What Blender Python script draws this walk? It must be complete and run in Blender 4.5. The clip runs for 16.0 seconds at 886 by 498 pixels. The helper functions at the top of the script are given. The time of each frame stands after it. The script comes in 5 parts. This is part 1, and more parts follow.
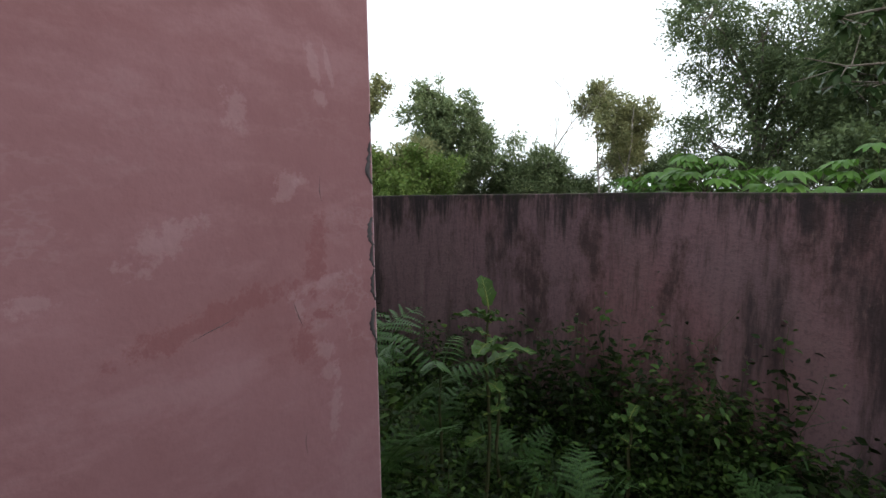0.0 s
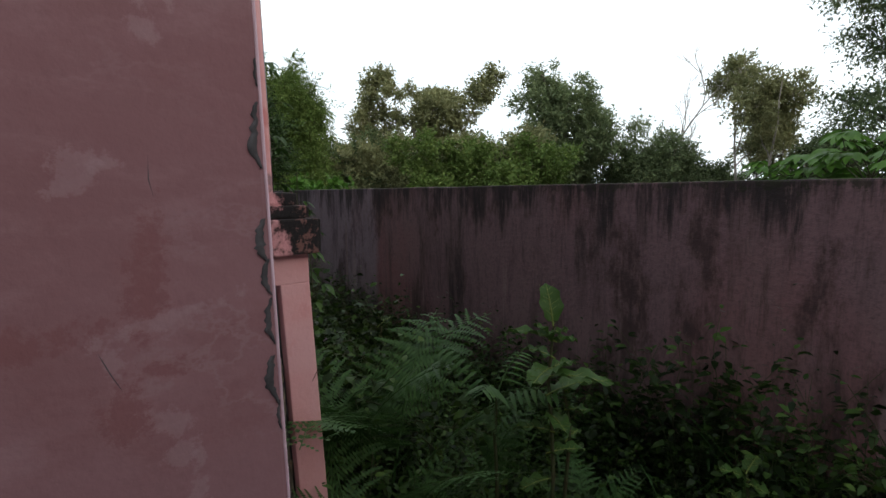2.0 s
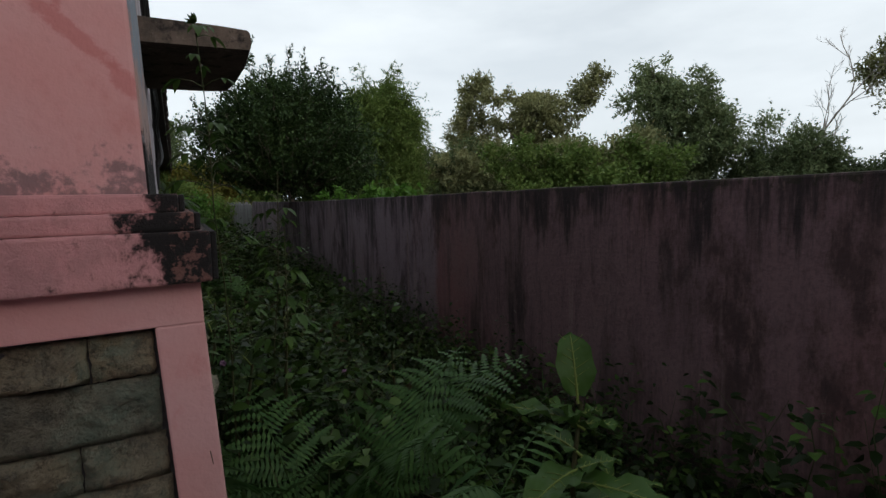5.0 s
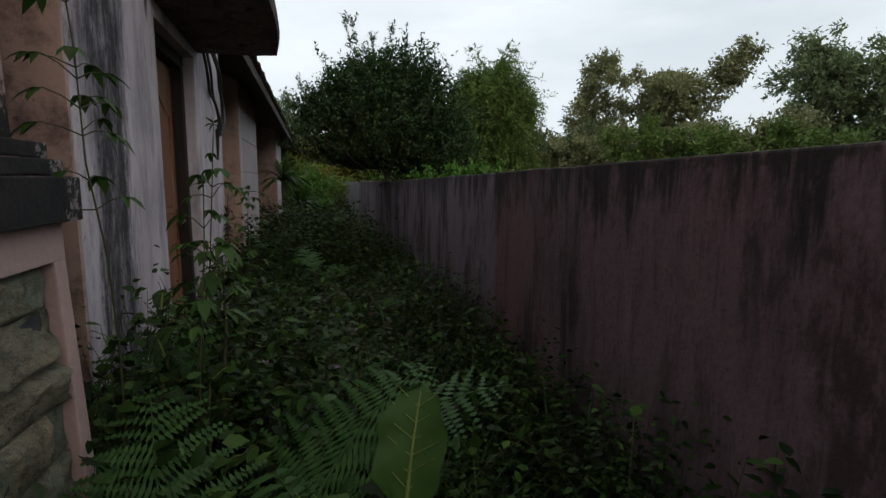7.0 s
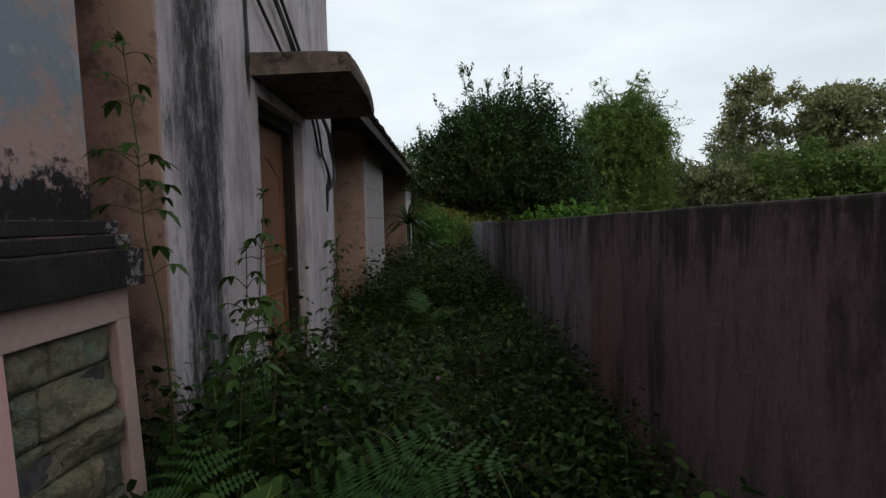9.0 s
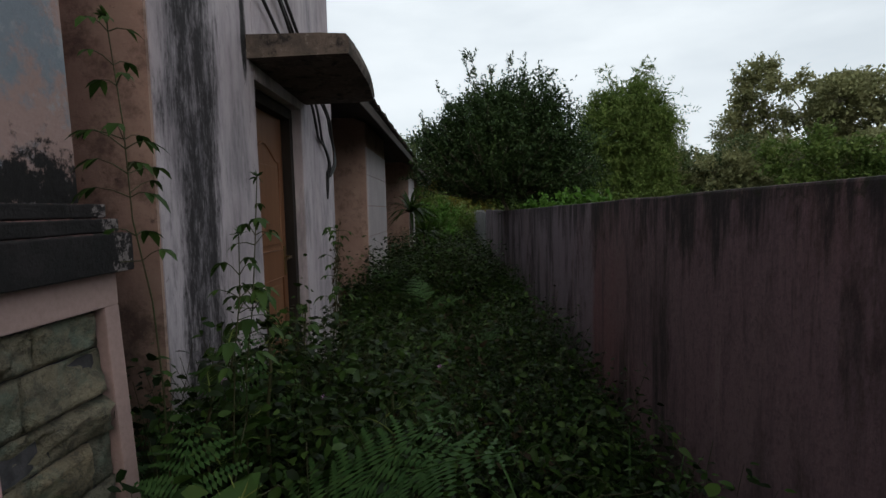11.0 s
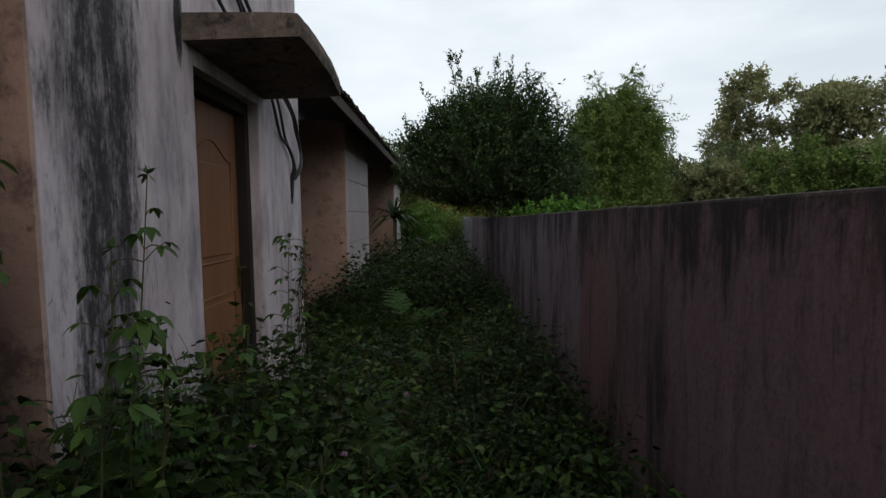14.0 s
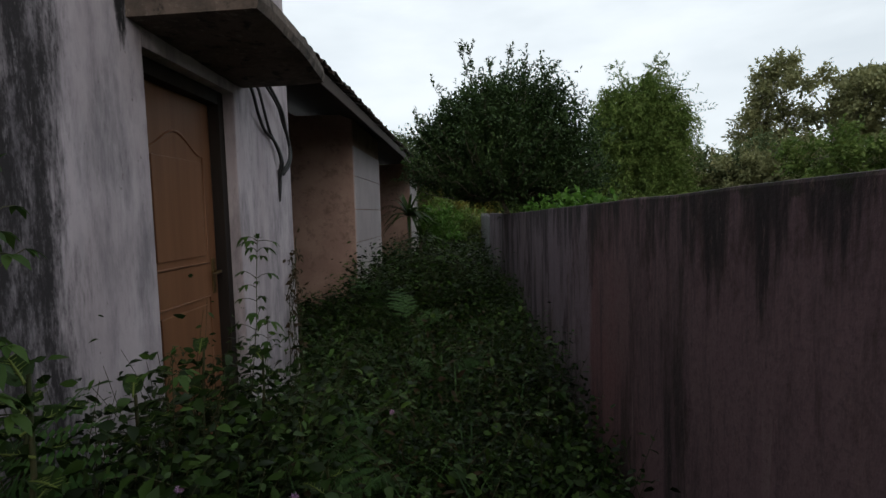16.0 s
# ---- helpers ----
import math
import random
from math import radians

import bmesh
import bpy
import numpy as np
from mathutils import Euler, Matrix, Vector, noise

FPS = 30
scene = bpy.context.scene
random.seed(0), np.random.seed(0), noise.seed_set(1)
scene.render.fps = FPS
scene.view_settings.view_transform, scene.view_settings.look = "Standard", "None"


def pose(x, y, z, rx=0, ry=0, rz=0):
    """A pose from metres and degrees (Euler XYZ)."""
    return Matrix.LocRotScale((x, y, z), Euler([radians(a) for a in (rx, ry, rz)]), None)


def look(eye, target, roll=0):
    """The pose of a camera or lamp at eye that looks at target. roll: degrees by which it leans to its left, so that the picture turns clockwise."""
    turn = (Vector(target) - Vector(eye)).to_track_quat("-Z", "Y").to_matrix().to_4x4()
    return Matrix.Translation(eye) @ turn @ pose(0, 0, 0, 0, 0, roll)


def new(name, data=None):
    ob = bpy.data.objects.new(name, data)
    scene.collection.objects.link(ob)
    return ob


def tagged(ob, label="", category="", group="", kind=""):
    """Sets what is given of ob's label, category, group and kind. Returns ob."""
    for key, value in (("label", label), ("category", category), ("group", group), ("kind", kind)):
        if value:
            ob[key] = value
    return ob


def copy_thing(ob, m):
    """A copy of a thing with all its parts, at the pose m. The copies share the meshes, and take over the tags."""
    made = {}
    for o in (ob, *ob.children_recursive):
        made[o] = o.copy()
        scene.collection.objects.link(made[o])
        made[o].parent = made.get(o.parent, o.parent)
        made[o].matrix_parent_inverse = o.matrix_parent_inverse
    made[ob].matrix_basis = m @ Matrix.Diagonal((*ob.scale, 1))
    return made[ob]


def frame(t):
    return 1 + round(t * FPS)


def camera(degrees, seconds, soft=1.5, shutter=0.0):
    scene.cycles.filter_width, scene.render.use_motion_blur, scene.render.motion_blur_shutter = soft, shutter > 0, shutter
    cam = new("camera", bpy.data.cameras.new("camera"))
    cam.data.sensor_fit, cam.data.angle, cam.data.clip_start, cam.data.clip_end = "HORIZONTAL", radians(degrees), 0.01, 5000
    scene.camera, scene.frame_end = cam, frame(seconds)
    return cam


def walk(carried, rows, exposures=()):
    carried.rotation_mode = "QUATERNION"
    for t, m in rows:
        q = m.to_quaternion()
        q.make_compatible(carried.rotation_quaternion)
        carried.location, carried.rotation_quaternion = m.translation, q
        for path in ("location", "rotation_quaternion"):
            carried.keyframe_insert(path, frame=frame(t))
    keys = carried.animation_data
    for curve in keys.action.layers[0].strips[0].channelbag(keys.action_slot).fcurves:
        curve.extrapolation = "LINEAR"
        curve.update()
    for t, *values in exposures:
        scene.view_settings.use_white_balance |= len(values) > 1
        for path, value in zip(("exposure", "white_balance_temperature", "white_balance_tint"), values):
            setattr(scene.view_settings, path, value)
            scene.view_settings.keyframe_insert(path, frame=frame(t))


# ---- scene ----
cam = camera(82.3, 16.0)
PATH = [
    (0, (-2.425, -0.413, 1.567), (-0.85, 0.8, 1.347), -0.0),
    (0.5, (-2.315, -0.438, 1.569), (-0.795, 0.844, 1.358), 0.8),
    (1, (-2.203, -0.467, 1.579), (-0.855, 0.994, 1.359), 1.5),
    (1.5, (-2.138, -0.444, 1.573), (-0.888, 1.095, 1.311), -0.4),
    (2, (-2.006, -0.35, 1.562), (-0.746, 1.183, 1.309), -0.5),
    (2.5, (-1.883, -0.271, 1.569), (-0.599, 1.238, 1.295), -0.5),
    (3, (-1.711, -0.274, 1.56), (-0.61, 1.366, 1.247), -1.1),
    (3.5, (-1.593, -0.289, 1.57), (-0.637, 1.436, 1.239), -1.6),
    (3.7, (-1.567, -0.274, 1.573), (-0.62, 1.46, 1.264), -1.7),
    (5.8, (-1.101, 0.028, 1.501), (-0.251, 1.829, 1.318), 0.8),
    (6, (-1.013, 0.04, 1.513), (-0.281, 1.89, 1.305), 1.9),
    (6.5, (-0.909, 0.081, 1.488), (-0.296, 1.967, 1.221), 1.5),
    (7, (-0.74, 0.202, 1.455), (-0.252, 2.124, 1.193), 0.4),
    (7.5, (-0.591, 0.252, 1.488), (-0.318, 2.219, 1.248), -0.3),
    (8, (-0.466, 0.198, 1.518), (-0.433, 2.193, 1.373), -0.3),
    (8.5, (-0.412, 0.186, 1.517), (-0.413, 2.183, 1.401), -1.1),
    (9, (-0.404, 0.182, 1.518), (-0.433, 2.178, 1.406), -1.4),
    (11.5, (-0.388, 0.28, 1.502), (-0.432, 2.273, 1.342), -1.4),
    (12, (-0.444, 0.427, 1.502), (-0.403, 2.422, 1.37), -0.6),
    (12.5, (-0.461, 0.511, 1.492), (-0.28, 2.498, 1.357), 0.6),
    (13, (-0.451, 0.535, 1.488), (-0.266, 2.519, 1.32), 1.6),
    (13.5, (-0.376, 0.569, 1.498), (-0.297, 2.562, 1.35), 1.0),
    (14, (-0.28, 0.594, 1.51), (-0.281, 2.59, 1.378), -0.8),
    (14.5, (-0.201, 0.594, 1.513), (-0.23, 2.59, 1.403), -1.6),
    (15, (-0.158, 0.637, 1.506), (-0.154, 2.634, 1.402), -2.6),
    (15.5, (-0.111, 0.8, 1.489), (-0.153, 2.796, 1.371), -1.6),
    (16, (-0.105, 0.927, 1.5), (-0.197, 2.92, 1.359), -1.6),
]
walk(cam, [(t, look(eye, target, roll)) for t, eye, target, roll in PATH], exposures=[(0, 0.72), (1.0, 0.46), (2.0, 0.1), (2.5, -0.08), (3.7, -0.2), (5.8, -0.52), (7.0, -0.44), (7.5, -0.26), (8.2, -0.47), (12, -0.48), (16, -0.40)])

# ---- world and sun ----
SUN_AZ, SUN_EL = 168.0, 22.0
world = bpy.data.worlds.new("dusk_sky")
scene.world = world
world.use_nodes = True
wn, wl = world.node_tree.nodes, world.node_tree.links
wn.clear()
w_out, w_bg = wn.new("ShaderNodeOutputWorld"), wn.new("ShaderNodeBackground")
w_sky, w_mix = wn.new("ShaderNodeTexSky"), wn.new("ShaderNodeMix")
w_tc, w_map, w_noise, w_ramp = wn.new("ShaderNodeTexCoord"), wn.new("ShaderNodeMapping"), wn.new("ShaderNodeTexNoise"), wn.new("ShaderNodeValToRGB")
w_sky.sky_type = "NISHITA"
w_sky.sun_disc = False
w_sky.sun_elevation, w_sky.sun_rotation = radians(SUN_EL), radians(SUN_AZ)
w_sky.air_density, w_sky.dust_density, w_sky.ozone_density = 1.0, 2.0, 1.5
w_map.inputs["Scale"].default_value = (1.0, 1.0, 3.2)
w_noise.inputs["Scale"].default_value, w_noise.inputs["Detail"].default_value, w_noise.inputs["Roughness"].default_value = 2.2, 6.0, 0.55
w_ramp.color_ramp.elements[0].position, w_ramp.color_ramp.elements[1].position = 0.30, 0.62
w_ramp.color_ramp.elements[0].color = (0.74, 0.74, 0.74, 1)
w_mix.data_type = "RGBA"
w_mix.inputs["B"].default_value = (12.3, 13.3, 14.0, 1)
wl.new(w_tc.outputs["Generated"], w_map.inputs["Vector"])
wl.new(w_map.outputs["Vector"], w_noise.inputs["Vector"])
wl.new(w_noise.outputs["Fac"], w_ramp.inputs["Fac"])
wl.new(w_ramp.outputs["Color"], w_mix.inputs["Factor"])
wl.new(w_sky.outputs["Color"], w_mix.inputs["A"])
wl.new(w_mix.outputs["Result"], w_bg.inputs["Color"])
w_bg.inputs["Strength"].default_value = 0.1
wl.new(w_bg.outputs["Background"], w_out.inputs["Surface"])

sun_data = bpy.data.lights.new("sun", "SUN")
sun_data.energy, sun_data.angle, sun_data.color = 1.15, radians(40), (1.0, 0.86, 0.74)
sun = new("sun", sun_data)
az, el = radians(SUN_AZ), radians(SUN_EL)
sun_dir = Vector((math.sin(az) * math.cos(el), math.cos(az) * math.cos(el), math.sin(el)))
sun.matrix_world = look(sun_dir * 60, (0, 0, 0))

# ---- materials ----
def srgb(r, g, b):
    f = lambda c: ((c / 255 + 0.055) / 1.055) ** 2.4 if c > 10 else c / 255 / 12.92
    return (f(r), f(g), f(b), 1.0)


class Nodes:
    """A node material with short hand for its usual parts."""

    def __init__(self, name, rough=0.8):
        self.m = bpy.data.materials.new(name)
        self.m.use_nodes = True
        self.t = self.m.node_tree
        self.bsdf = self.t.nodes["Principled BSDF"]
        self.bsdf.inputs["Roughness"].default_value = rough
        self.bsdf.inputs["Specular IOR Level"].default_value = 0.3
        self.pos = self.t.nodes.new("ShaderNodeNewGeometry").outputs["Position"]

    def link(self, a, b):
        self.t.links.new(a, b)

    def mapped(self, sx, sy, sz, off=0.0):
        n = self.t.nodes.new("ShaderNodeMapping")
        n.inputs["Scale"].default_value = (sx, sy, sz)
        n.inputs["Location"].default_value = (off, off * 0.7, off * 1.3)
        self.link(self.pos, n.inputs["Vector"])
        return n.outputs["Vector"]

    def noise(self, scale, detail=4.0, rough=0.55, stretch=(1, 1, 1), off=0.0):
        n = self.t.nodes.new("ShaderNodeTexNoise")
        n.inputs["Scale"].default_value, n.inputs["Detail"].default_value, n.inputs["Roughness"].default_value = scale, detail, rough
        self.link(self.mapped(*stretch, off), n.inputs["Vector"])
        return n.outputs["Fac"]

    def ramp(self, fac, lo, hi, a=0.0, b=1.0):
        n = self.t.nodes.new("ShaderNodeMapRange")
        n.interpolation_type = "SMOOTHSTEP"
        for k, v in zip(("From Min", "From Max", "To Min", "To Max"), (lo, hi, a, b)):
            n.inputs[k].default_value = v
        self.link(fac, n.inputs["Value"])
        return n.outputs["Result"]

    def math(self, op, a, b):
        n = self.t.nodes.new("ShaderNodeMath")
        n.operation = op
        for i, v in enumerate((a, b)):
            if isinstance(v, (int, float)):
                n.inputs[i].default_value = v
            else:
                self.link(v, n.inputs[i])
        return n.outputs[0]

    def mix(self, fac, a, b):
        n = self.t.nodes.new("ShaderNodeMix")
        n.data_type = "RGBA"
        for key, v in (("Factor", fac), ("A", a), ("B", b)):
            if isinstance(v, (tuple, int, float)):
                n.inputs[key].default_value = v
            else:
                self.link(v, n.inputs[key])
        return n.outputs["Result"]

    def axis(self, which):
        n = self.t.nodes.new("ShaderNodeSeparateXYZ")
        self.link(self.pos, n.inputs[0])
        return n.outputs[which]

    def bump(self, height, strength=0.3, distance=0.01):
        n = self.t.nodes.new("ShaderNodeBump")
        n.inputs["Strength"].default_value, n.inputs["Distance"].default_value = strength, distance
        self.link(height, n.inputs["Height"])
        self.link(n.outputs["Normal"], self.bsdf.inputs["Normal"])

    def spot(self, axes, at, radii, tilt, off=0.0, ragged=1.9):
        """A ragged patch on a wall: 1 inside, 0 outside."""
        u0 = self.math("SUBTRACT", self.axis(axes[0]), at[0])
        v0 = self.math("SUBTRACT", self.axis(axes[1]), at[1])
        c, q = math.cos(radians(tilt)), math.sin(radians(tilt))
        u = self.math("ADD", self.math("MULTIPLY", u0, c / radii[0]), self.math("MULTIPLY", v0, q / radii[0]))
        v = self.math("ADD", self.math("MULTIPLY", u0, -q / radii[1]), self.math("MULTIPLY", v0, c / radii[1]))
        d = self.math("SQRT", self.math("ADD", self.math("MULTIPLY", u, u), self.math("MULTIPLY", v, v)), 0.0)
        n = self.noise(34, 9, 0.78, off=off)
        return self.ramp(self.math("ADD", d, self.math("MULTIPLY", self.math("SUBTRACT", n, 0.5), ragged * 2.4)), 0.58, 1.08, 1.0, 0.0)

    def color(self, c):
        if isinstance(c, tuple):
            self.bsdf.inputs["Base Color"].default_value = c
        else:
            self.link(c, self.bsdf.inputs["Base Color"])
        return self.m


def plaster(name, base, faded, stain, top, reach, amount, pale=None, off=0.0, streak=7.0, band=None):
    """Painted plaster: uneven paint, rain streaks of mould that start at the height top and thin out over reach metres."""
    k = Nodes(name, 0.85)
    c = k.mix(k.ramp(k.noise(1.6, 5, 0.6, off=off), 0.35, 0.68), base, faded)
    if pale:
        flake = k.ramp(k.noise(3.4, 7, 0.65, (1, 1, 0.8), off + 5), 0.575, 0.64)
        c = k.mix(k.math("MULTIPLY", flake, 0.7), c, pale)
        smear = k.ramp(k.noise(2.6, 7, 0.7, (0.5, 0.5, 1.6), off + 11), 0.56, 0.70)
        c = k.mix(k.math("MULTIPLY", smear, 0.5), c, tuple(0.72 * q for q in base[:3]) + (1.0,))
    fine = k.noise(60, 4, 0.6, off=off)
    c = k.mix(k.ramp(fine, 0.3, 0.75, 0.0, 0.18), c, stain)
    down = k.ramp(k.axis("Z"), top - reach, top, 0.0, 1.0)
    st = k.noise(streak, 6, 0.65, (1, 1, 0.09), off + 2)
    fineSt = k.noise(streak * 5, 4, 0.6, (1, 1, 0.06), off + 9)
    both = k.math("ADD", k.math("MULTIPLY", st, 0.72), k.math("MULTIPLY", fineSt, 0.28))
    lim = k.math("SUBTRACT", both, k.math("MULTIPLY", k.math("SUBTRACT", 1.0, down), 0.22))
    if band:
        away = k.math("ABSOLUTE", k.math("SUBTRACT", k.axis(band[0]), band[1]), 0.0)
        lim = k.math("ADD", lim, k.ramp(away, 0.0, band[2], band[3], band[4]))
    mask = k.math("MULTIPLY", k.ramp(lim, 0.40, 0.60), amount)
    c = k.mix(mask, c, stain)
    k.bump(k.math("ADD", k.noise(9, 5, 0.6, off=off), k.math("MULTIPLY", fine, 0.35)), 0.35, 0.012)
    return k.color(c)


def leafy(name, a, b, rough=0.5, through_light=0.3, gloss=0.12, spread=1.0):
    """Leaf: colour varied leaf by leaf, with light that passes through it."""
    k = Nodes(name, rough)
    rnd = k.t.nodes.new("ShaderNodeNewGeometry").outputs["Random Per Island"]
    c = k.mix(k.math("POWER", rnd, spread), a, b)
    c = k.mix(k.ramp(k.noise(1.3, 3), 0.35, 0.7, 0.0, 0.55), c, tuple(0.6 * q for q in a[:3]) + (1.0,))
    k.bsdf.inputs["Specular IOR Level"].default_value = gloss
    k.color(c)
    tr, mx = k.t.nodes.new("ShaderNodeBsdfTranslucent"), k.t.nodes.new("ShaderNodeMixShader")
    k.link(c, tr.inputs["Color"])
    mx.inputs["Fac"].default_value = through_light
    out = k.t.nodes["Material Output"]
    k.link(k.bsdf.outputs["BSDF"], mx.inputs[1])
    k.link(tr.outputs["BSDF"], mx.inputs[2])
    k.link(mx.outputs["Shader"], out.inputs["Surface"])
    return k.m


def simple(name, a, b, scale, rough=0.7, stretch=(1, 1, 1), bump=0.3, metal=0.0, detail=5.0):
    k = Nodes(name, rough)
    n = k.noise(scale, detail, 0.6, stretch)
    k.bsdf.inputs["Metallic"].default_value = metal
    k.bump(n, bump, 0.01)
    return k.color(k.mix(k.ramp(n, 0.3, 0.7), a, b))


MOULD = (0.012, 0.0105, 0.011, 1)
def pink_material():
    """Dull pink paint, patched and smeared, with pale scraped spots."""
    k = Nodes("pink_plaster", 0.8)
    c = k.mix(k.ramp(k.noise(2.2, 6, 0.6), 0.35, 0.68), (0.223, 0.107, 0.116, 1), (0.261, 0.135, 0.148, 1))
    c = k.mix(k.ramp(k.noise(7, 7, 0.7, (0.6, 0.6, 1.4), 4), 0.48, 0.66, 0.0, 0.6), c, (0.299, 0.169, 0.184, 1))
    c = k.mix(k.ramp(k.noise(5, 7, 0.7, (0.7, 1, 1.5), 9), 0.55, 0.72, 0.0, 0.5), c, (0.207, 0.088, 0.092, 1))
    for i, (at, r, tilt) in enumerate((((-2.09, 1.40), (0.13, 0.020), 14), ((-1.945, 1.335), (0.025, 0.035), 20), ((-1.915, 1.475), (0.02, 0.07), -12), ((-1.90, 1.375), (0.03, 0.012), 0))):
        c = k.mix(k.math("MULTIPLY", k.spot(("X", "Z"), at, r, tilt, i + 3.0), 0.75), c, (0.207, 0.084, 0.088, 1))
    for i, (at, r, tilt) in enumerate((((-2.148, 1.505), (0.060, 0.020), 30), ((-1.971, 1.577), (0.026, 0.014), 42), ((-1.915, 1.767), (0.010, 0.034), 16), ((-1.884, 1.762), (0.005, 0.036), 16), ((-1.905, 1.712), (0.013, 0.015), 0), ((-1.945, 1.585), (0.016, 0.010), 25), ((-1.893, 1.428), (0.055, 0.009), 14), ((-1.955, 1.395), (0.012, 0.022), 30), ((-1.908, 1.316), (0.012, 0.026), 55), ((-1.886, 1.215), (0.011, 0.060), -6), ((-1.900, 1.275), (0.018, 0.012), 0), ((-2.278, 1.453), (0.025, 0.012), 0), ((-2.046, 1.678), (0.02, 0.03), 0))):
        c = k.mix(k.math("MULTIPLY", k.spot(("X", "Z"), at, r, tilt, i * 1.7, 2.3), 0.27), c, (0.40, 0.275, 0.300, 1))
    ring = k.math("ABSOLUTE", k.math("SUBTRACT", k.noise(3.2, 6, 0.7, (1, 1, 1.6), 33), 0.5), 0.0)
    c = k.mix(k.math("MULTIPLY", k.ramp(ring, 0.0, 0.022, 0.45, 0.0), k.ramp(k.noise(2.3, 3, 0.5, off=44), 0.45, 0.6)), c, (0.30, 0.185, 0.20, 1))
    fine = k.noise(70, 4, 0.6)
    c = k.mix(k.ramp(fine, 0.5, 0.8, 0.0, 0.2), c, (0.189, 0.088, 0.092, 1))
    k.bump(k.math("ADD", k.noise(10, 6, 0.6), k.math("MULTIPLY", fine, 0.3)), 0.3, 0.01)
    return k.color(c)


M_PINK = pink_material()
# Pink plaster with the bluish sky light of the alley face in its colour.
M_SKYLIT_SIDE = plaster("skylit_side_plaster", (0.671, 0.510, 0.598, 1), (0.604, 0.422, 0.487, 1), (0.403, 0.268, 0.292, 1), 6.0, 2.0, 0.4, (0.850, 0.725, 0.834, 1), 2.7)
def blue_material():
    """Blue-grey wash flaked off pink paint, black mould over the foot."""
    k = Nodes("faded_blue_plaster", 0.86)
    c = k.mix(k.ramp(k.noise(3.2, 8, 0.68), 0.46, 0.56), (0.215, 0.245, 0.285, 1), (0.36, 0.245, 0.225, 1))
    c = k.mix(k.ramp(k.noise(11, 8, 0.72, off=5), 0.55, 0.66, 0.0, 0.7), c, (0.33, 0.345, 0.37, 1))
    away = k.ramp(k.axis("Z"), 1.56, 1.80, 0.17, -0.16)
    blot = k.math("ADD", k.noise(13, 9, 0.74, off=8), away)
    c = k.mix(k.ramp(blot, 0.50, 0.60, 0.0, 1.0), c, MOULD)
    c = k.mix(k.ramp(k.noise(24, 7, 0.7, (1, 1, 0.6), 31), 0.63, 0.69, 0.0, 0.7), c, (0.40, 0.33, 0.32, 1))
    k.bump(k.math("ADD", k.noise(20, 8, 0.7), blot), 0.6, 0.01)
    return k.color(c)


M_BLUEFADE = blue_material()
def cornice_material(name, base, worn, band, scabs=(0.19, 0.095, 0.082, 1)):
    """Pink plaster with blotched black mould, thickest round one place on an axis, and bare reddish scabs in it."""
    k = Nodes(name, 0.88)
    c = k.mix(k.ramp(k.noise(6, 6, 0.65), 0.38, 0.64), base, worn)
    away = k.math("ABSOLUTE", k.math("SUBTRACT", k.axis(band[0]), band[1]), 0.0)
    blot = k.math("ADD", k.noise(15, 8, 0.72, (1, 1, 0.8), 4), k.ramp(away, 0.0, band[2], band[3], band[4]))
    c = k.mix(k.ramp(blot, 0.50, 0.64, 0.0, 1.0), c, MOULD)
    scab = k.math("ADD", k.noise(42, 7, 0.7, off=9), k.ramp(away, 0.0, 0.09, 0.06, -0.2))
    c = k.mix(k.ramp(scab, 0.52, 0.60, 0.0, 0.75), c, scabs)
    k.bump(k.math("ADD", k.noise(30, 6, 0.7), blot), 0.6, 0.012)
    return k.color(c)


def pillar_material():
    """Pink paint with darker brush marks, one redder slanting stroke, and mould specks at the shaft's foot."""
    k = Nodes("pillar_plaster", 0.82)
    c = k.mix(k.ramp(k.noise(2.5, 6, 0.6), 0.36, 0.66), (0.575, 0.287, 0.283, 1), (0.589, 0.338, 0.340, 1))
    c = k.mix(k.ramp(k.noise(9, 7, 0.7, (1, 1, 0.7), 3), 0.55, 0.72, 0.0, 0.5), c, (0.508, 0.210, 0.201, 1))
    for i, (at, r, tilt) in enumerate((((-1.53, 1.86), (0.11, 0.020), -42), ((-1.445, 1.77), (0.05, 0.022), -55), ((-1.55, 1.95), (0.012, 0.06), 5))):
        c = k.mix(k.math("MULTIPLY", k.spot(("X", "Z"), at, r, tilt, i + 2.0, 0.8), 0.6), c, (0.441, 0.135, 0.131, 1))
    away = k.math("ABSOLUTE", k.math("SUBTRACT", k.axis("Z"), 1.555), 0.0)
    blot = k.math("ADD", k.noise(24, 8, 0.72, off=7), k.ramp(away, 0.0, 0.13, 0.13, -0.12))
    c = k.mix(k.ramp(blot, 0.53, 0.68, 0.0, 0.75), c, (0.134, 0.101, 0.111, 1))
    fine = k.noise(70, 4, 0.6)
    c = k.mix(k.ramp(fine, 0.5, 0.85, 0.0, 0.2), c, (0.402, 0.189, 0.179, 1))
    k.bump(k.math("ADD", k.noise(11, 6, 0.6), k.math("MULTIPLY", fine, 0.35)), 0.35, 0.012)
    return k.color(c)


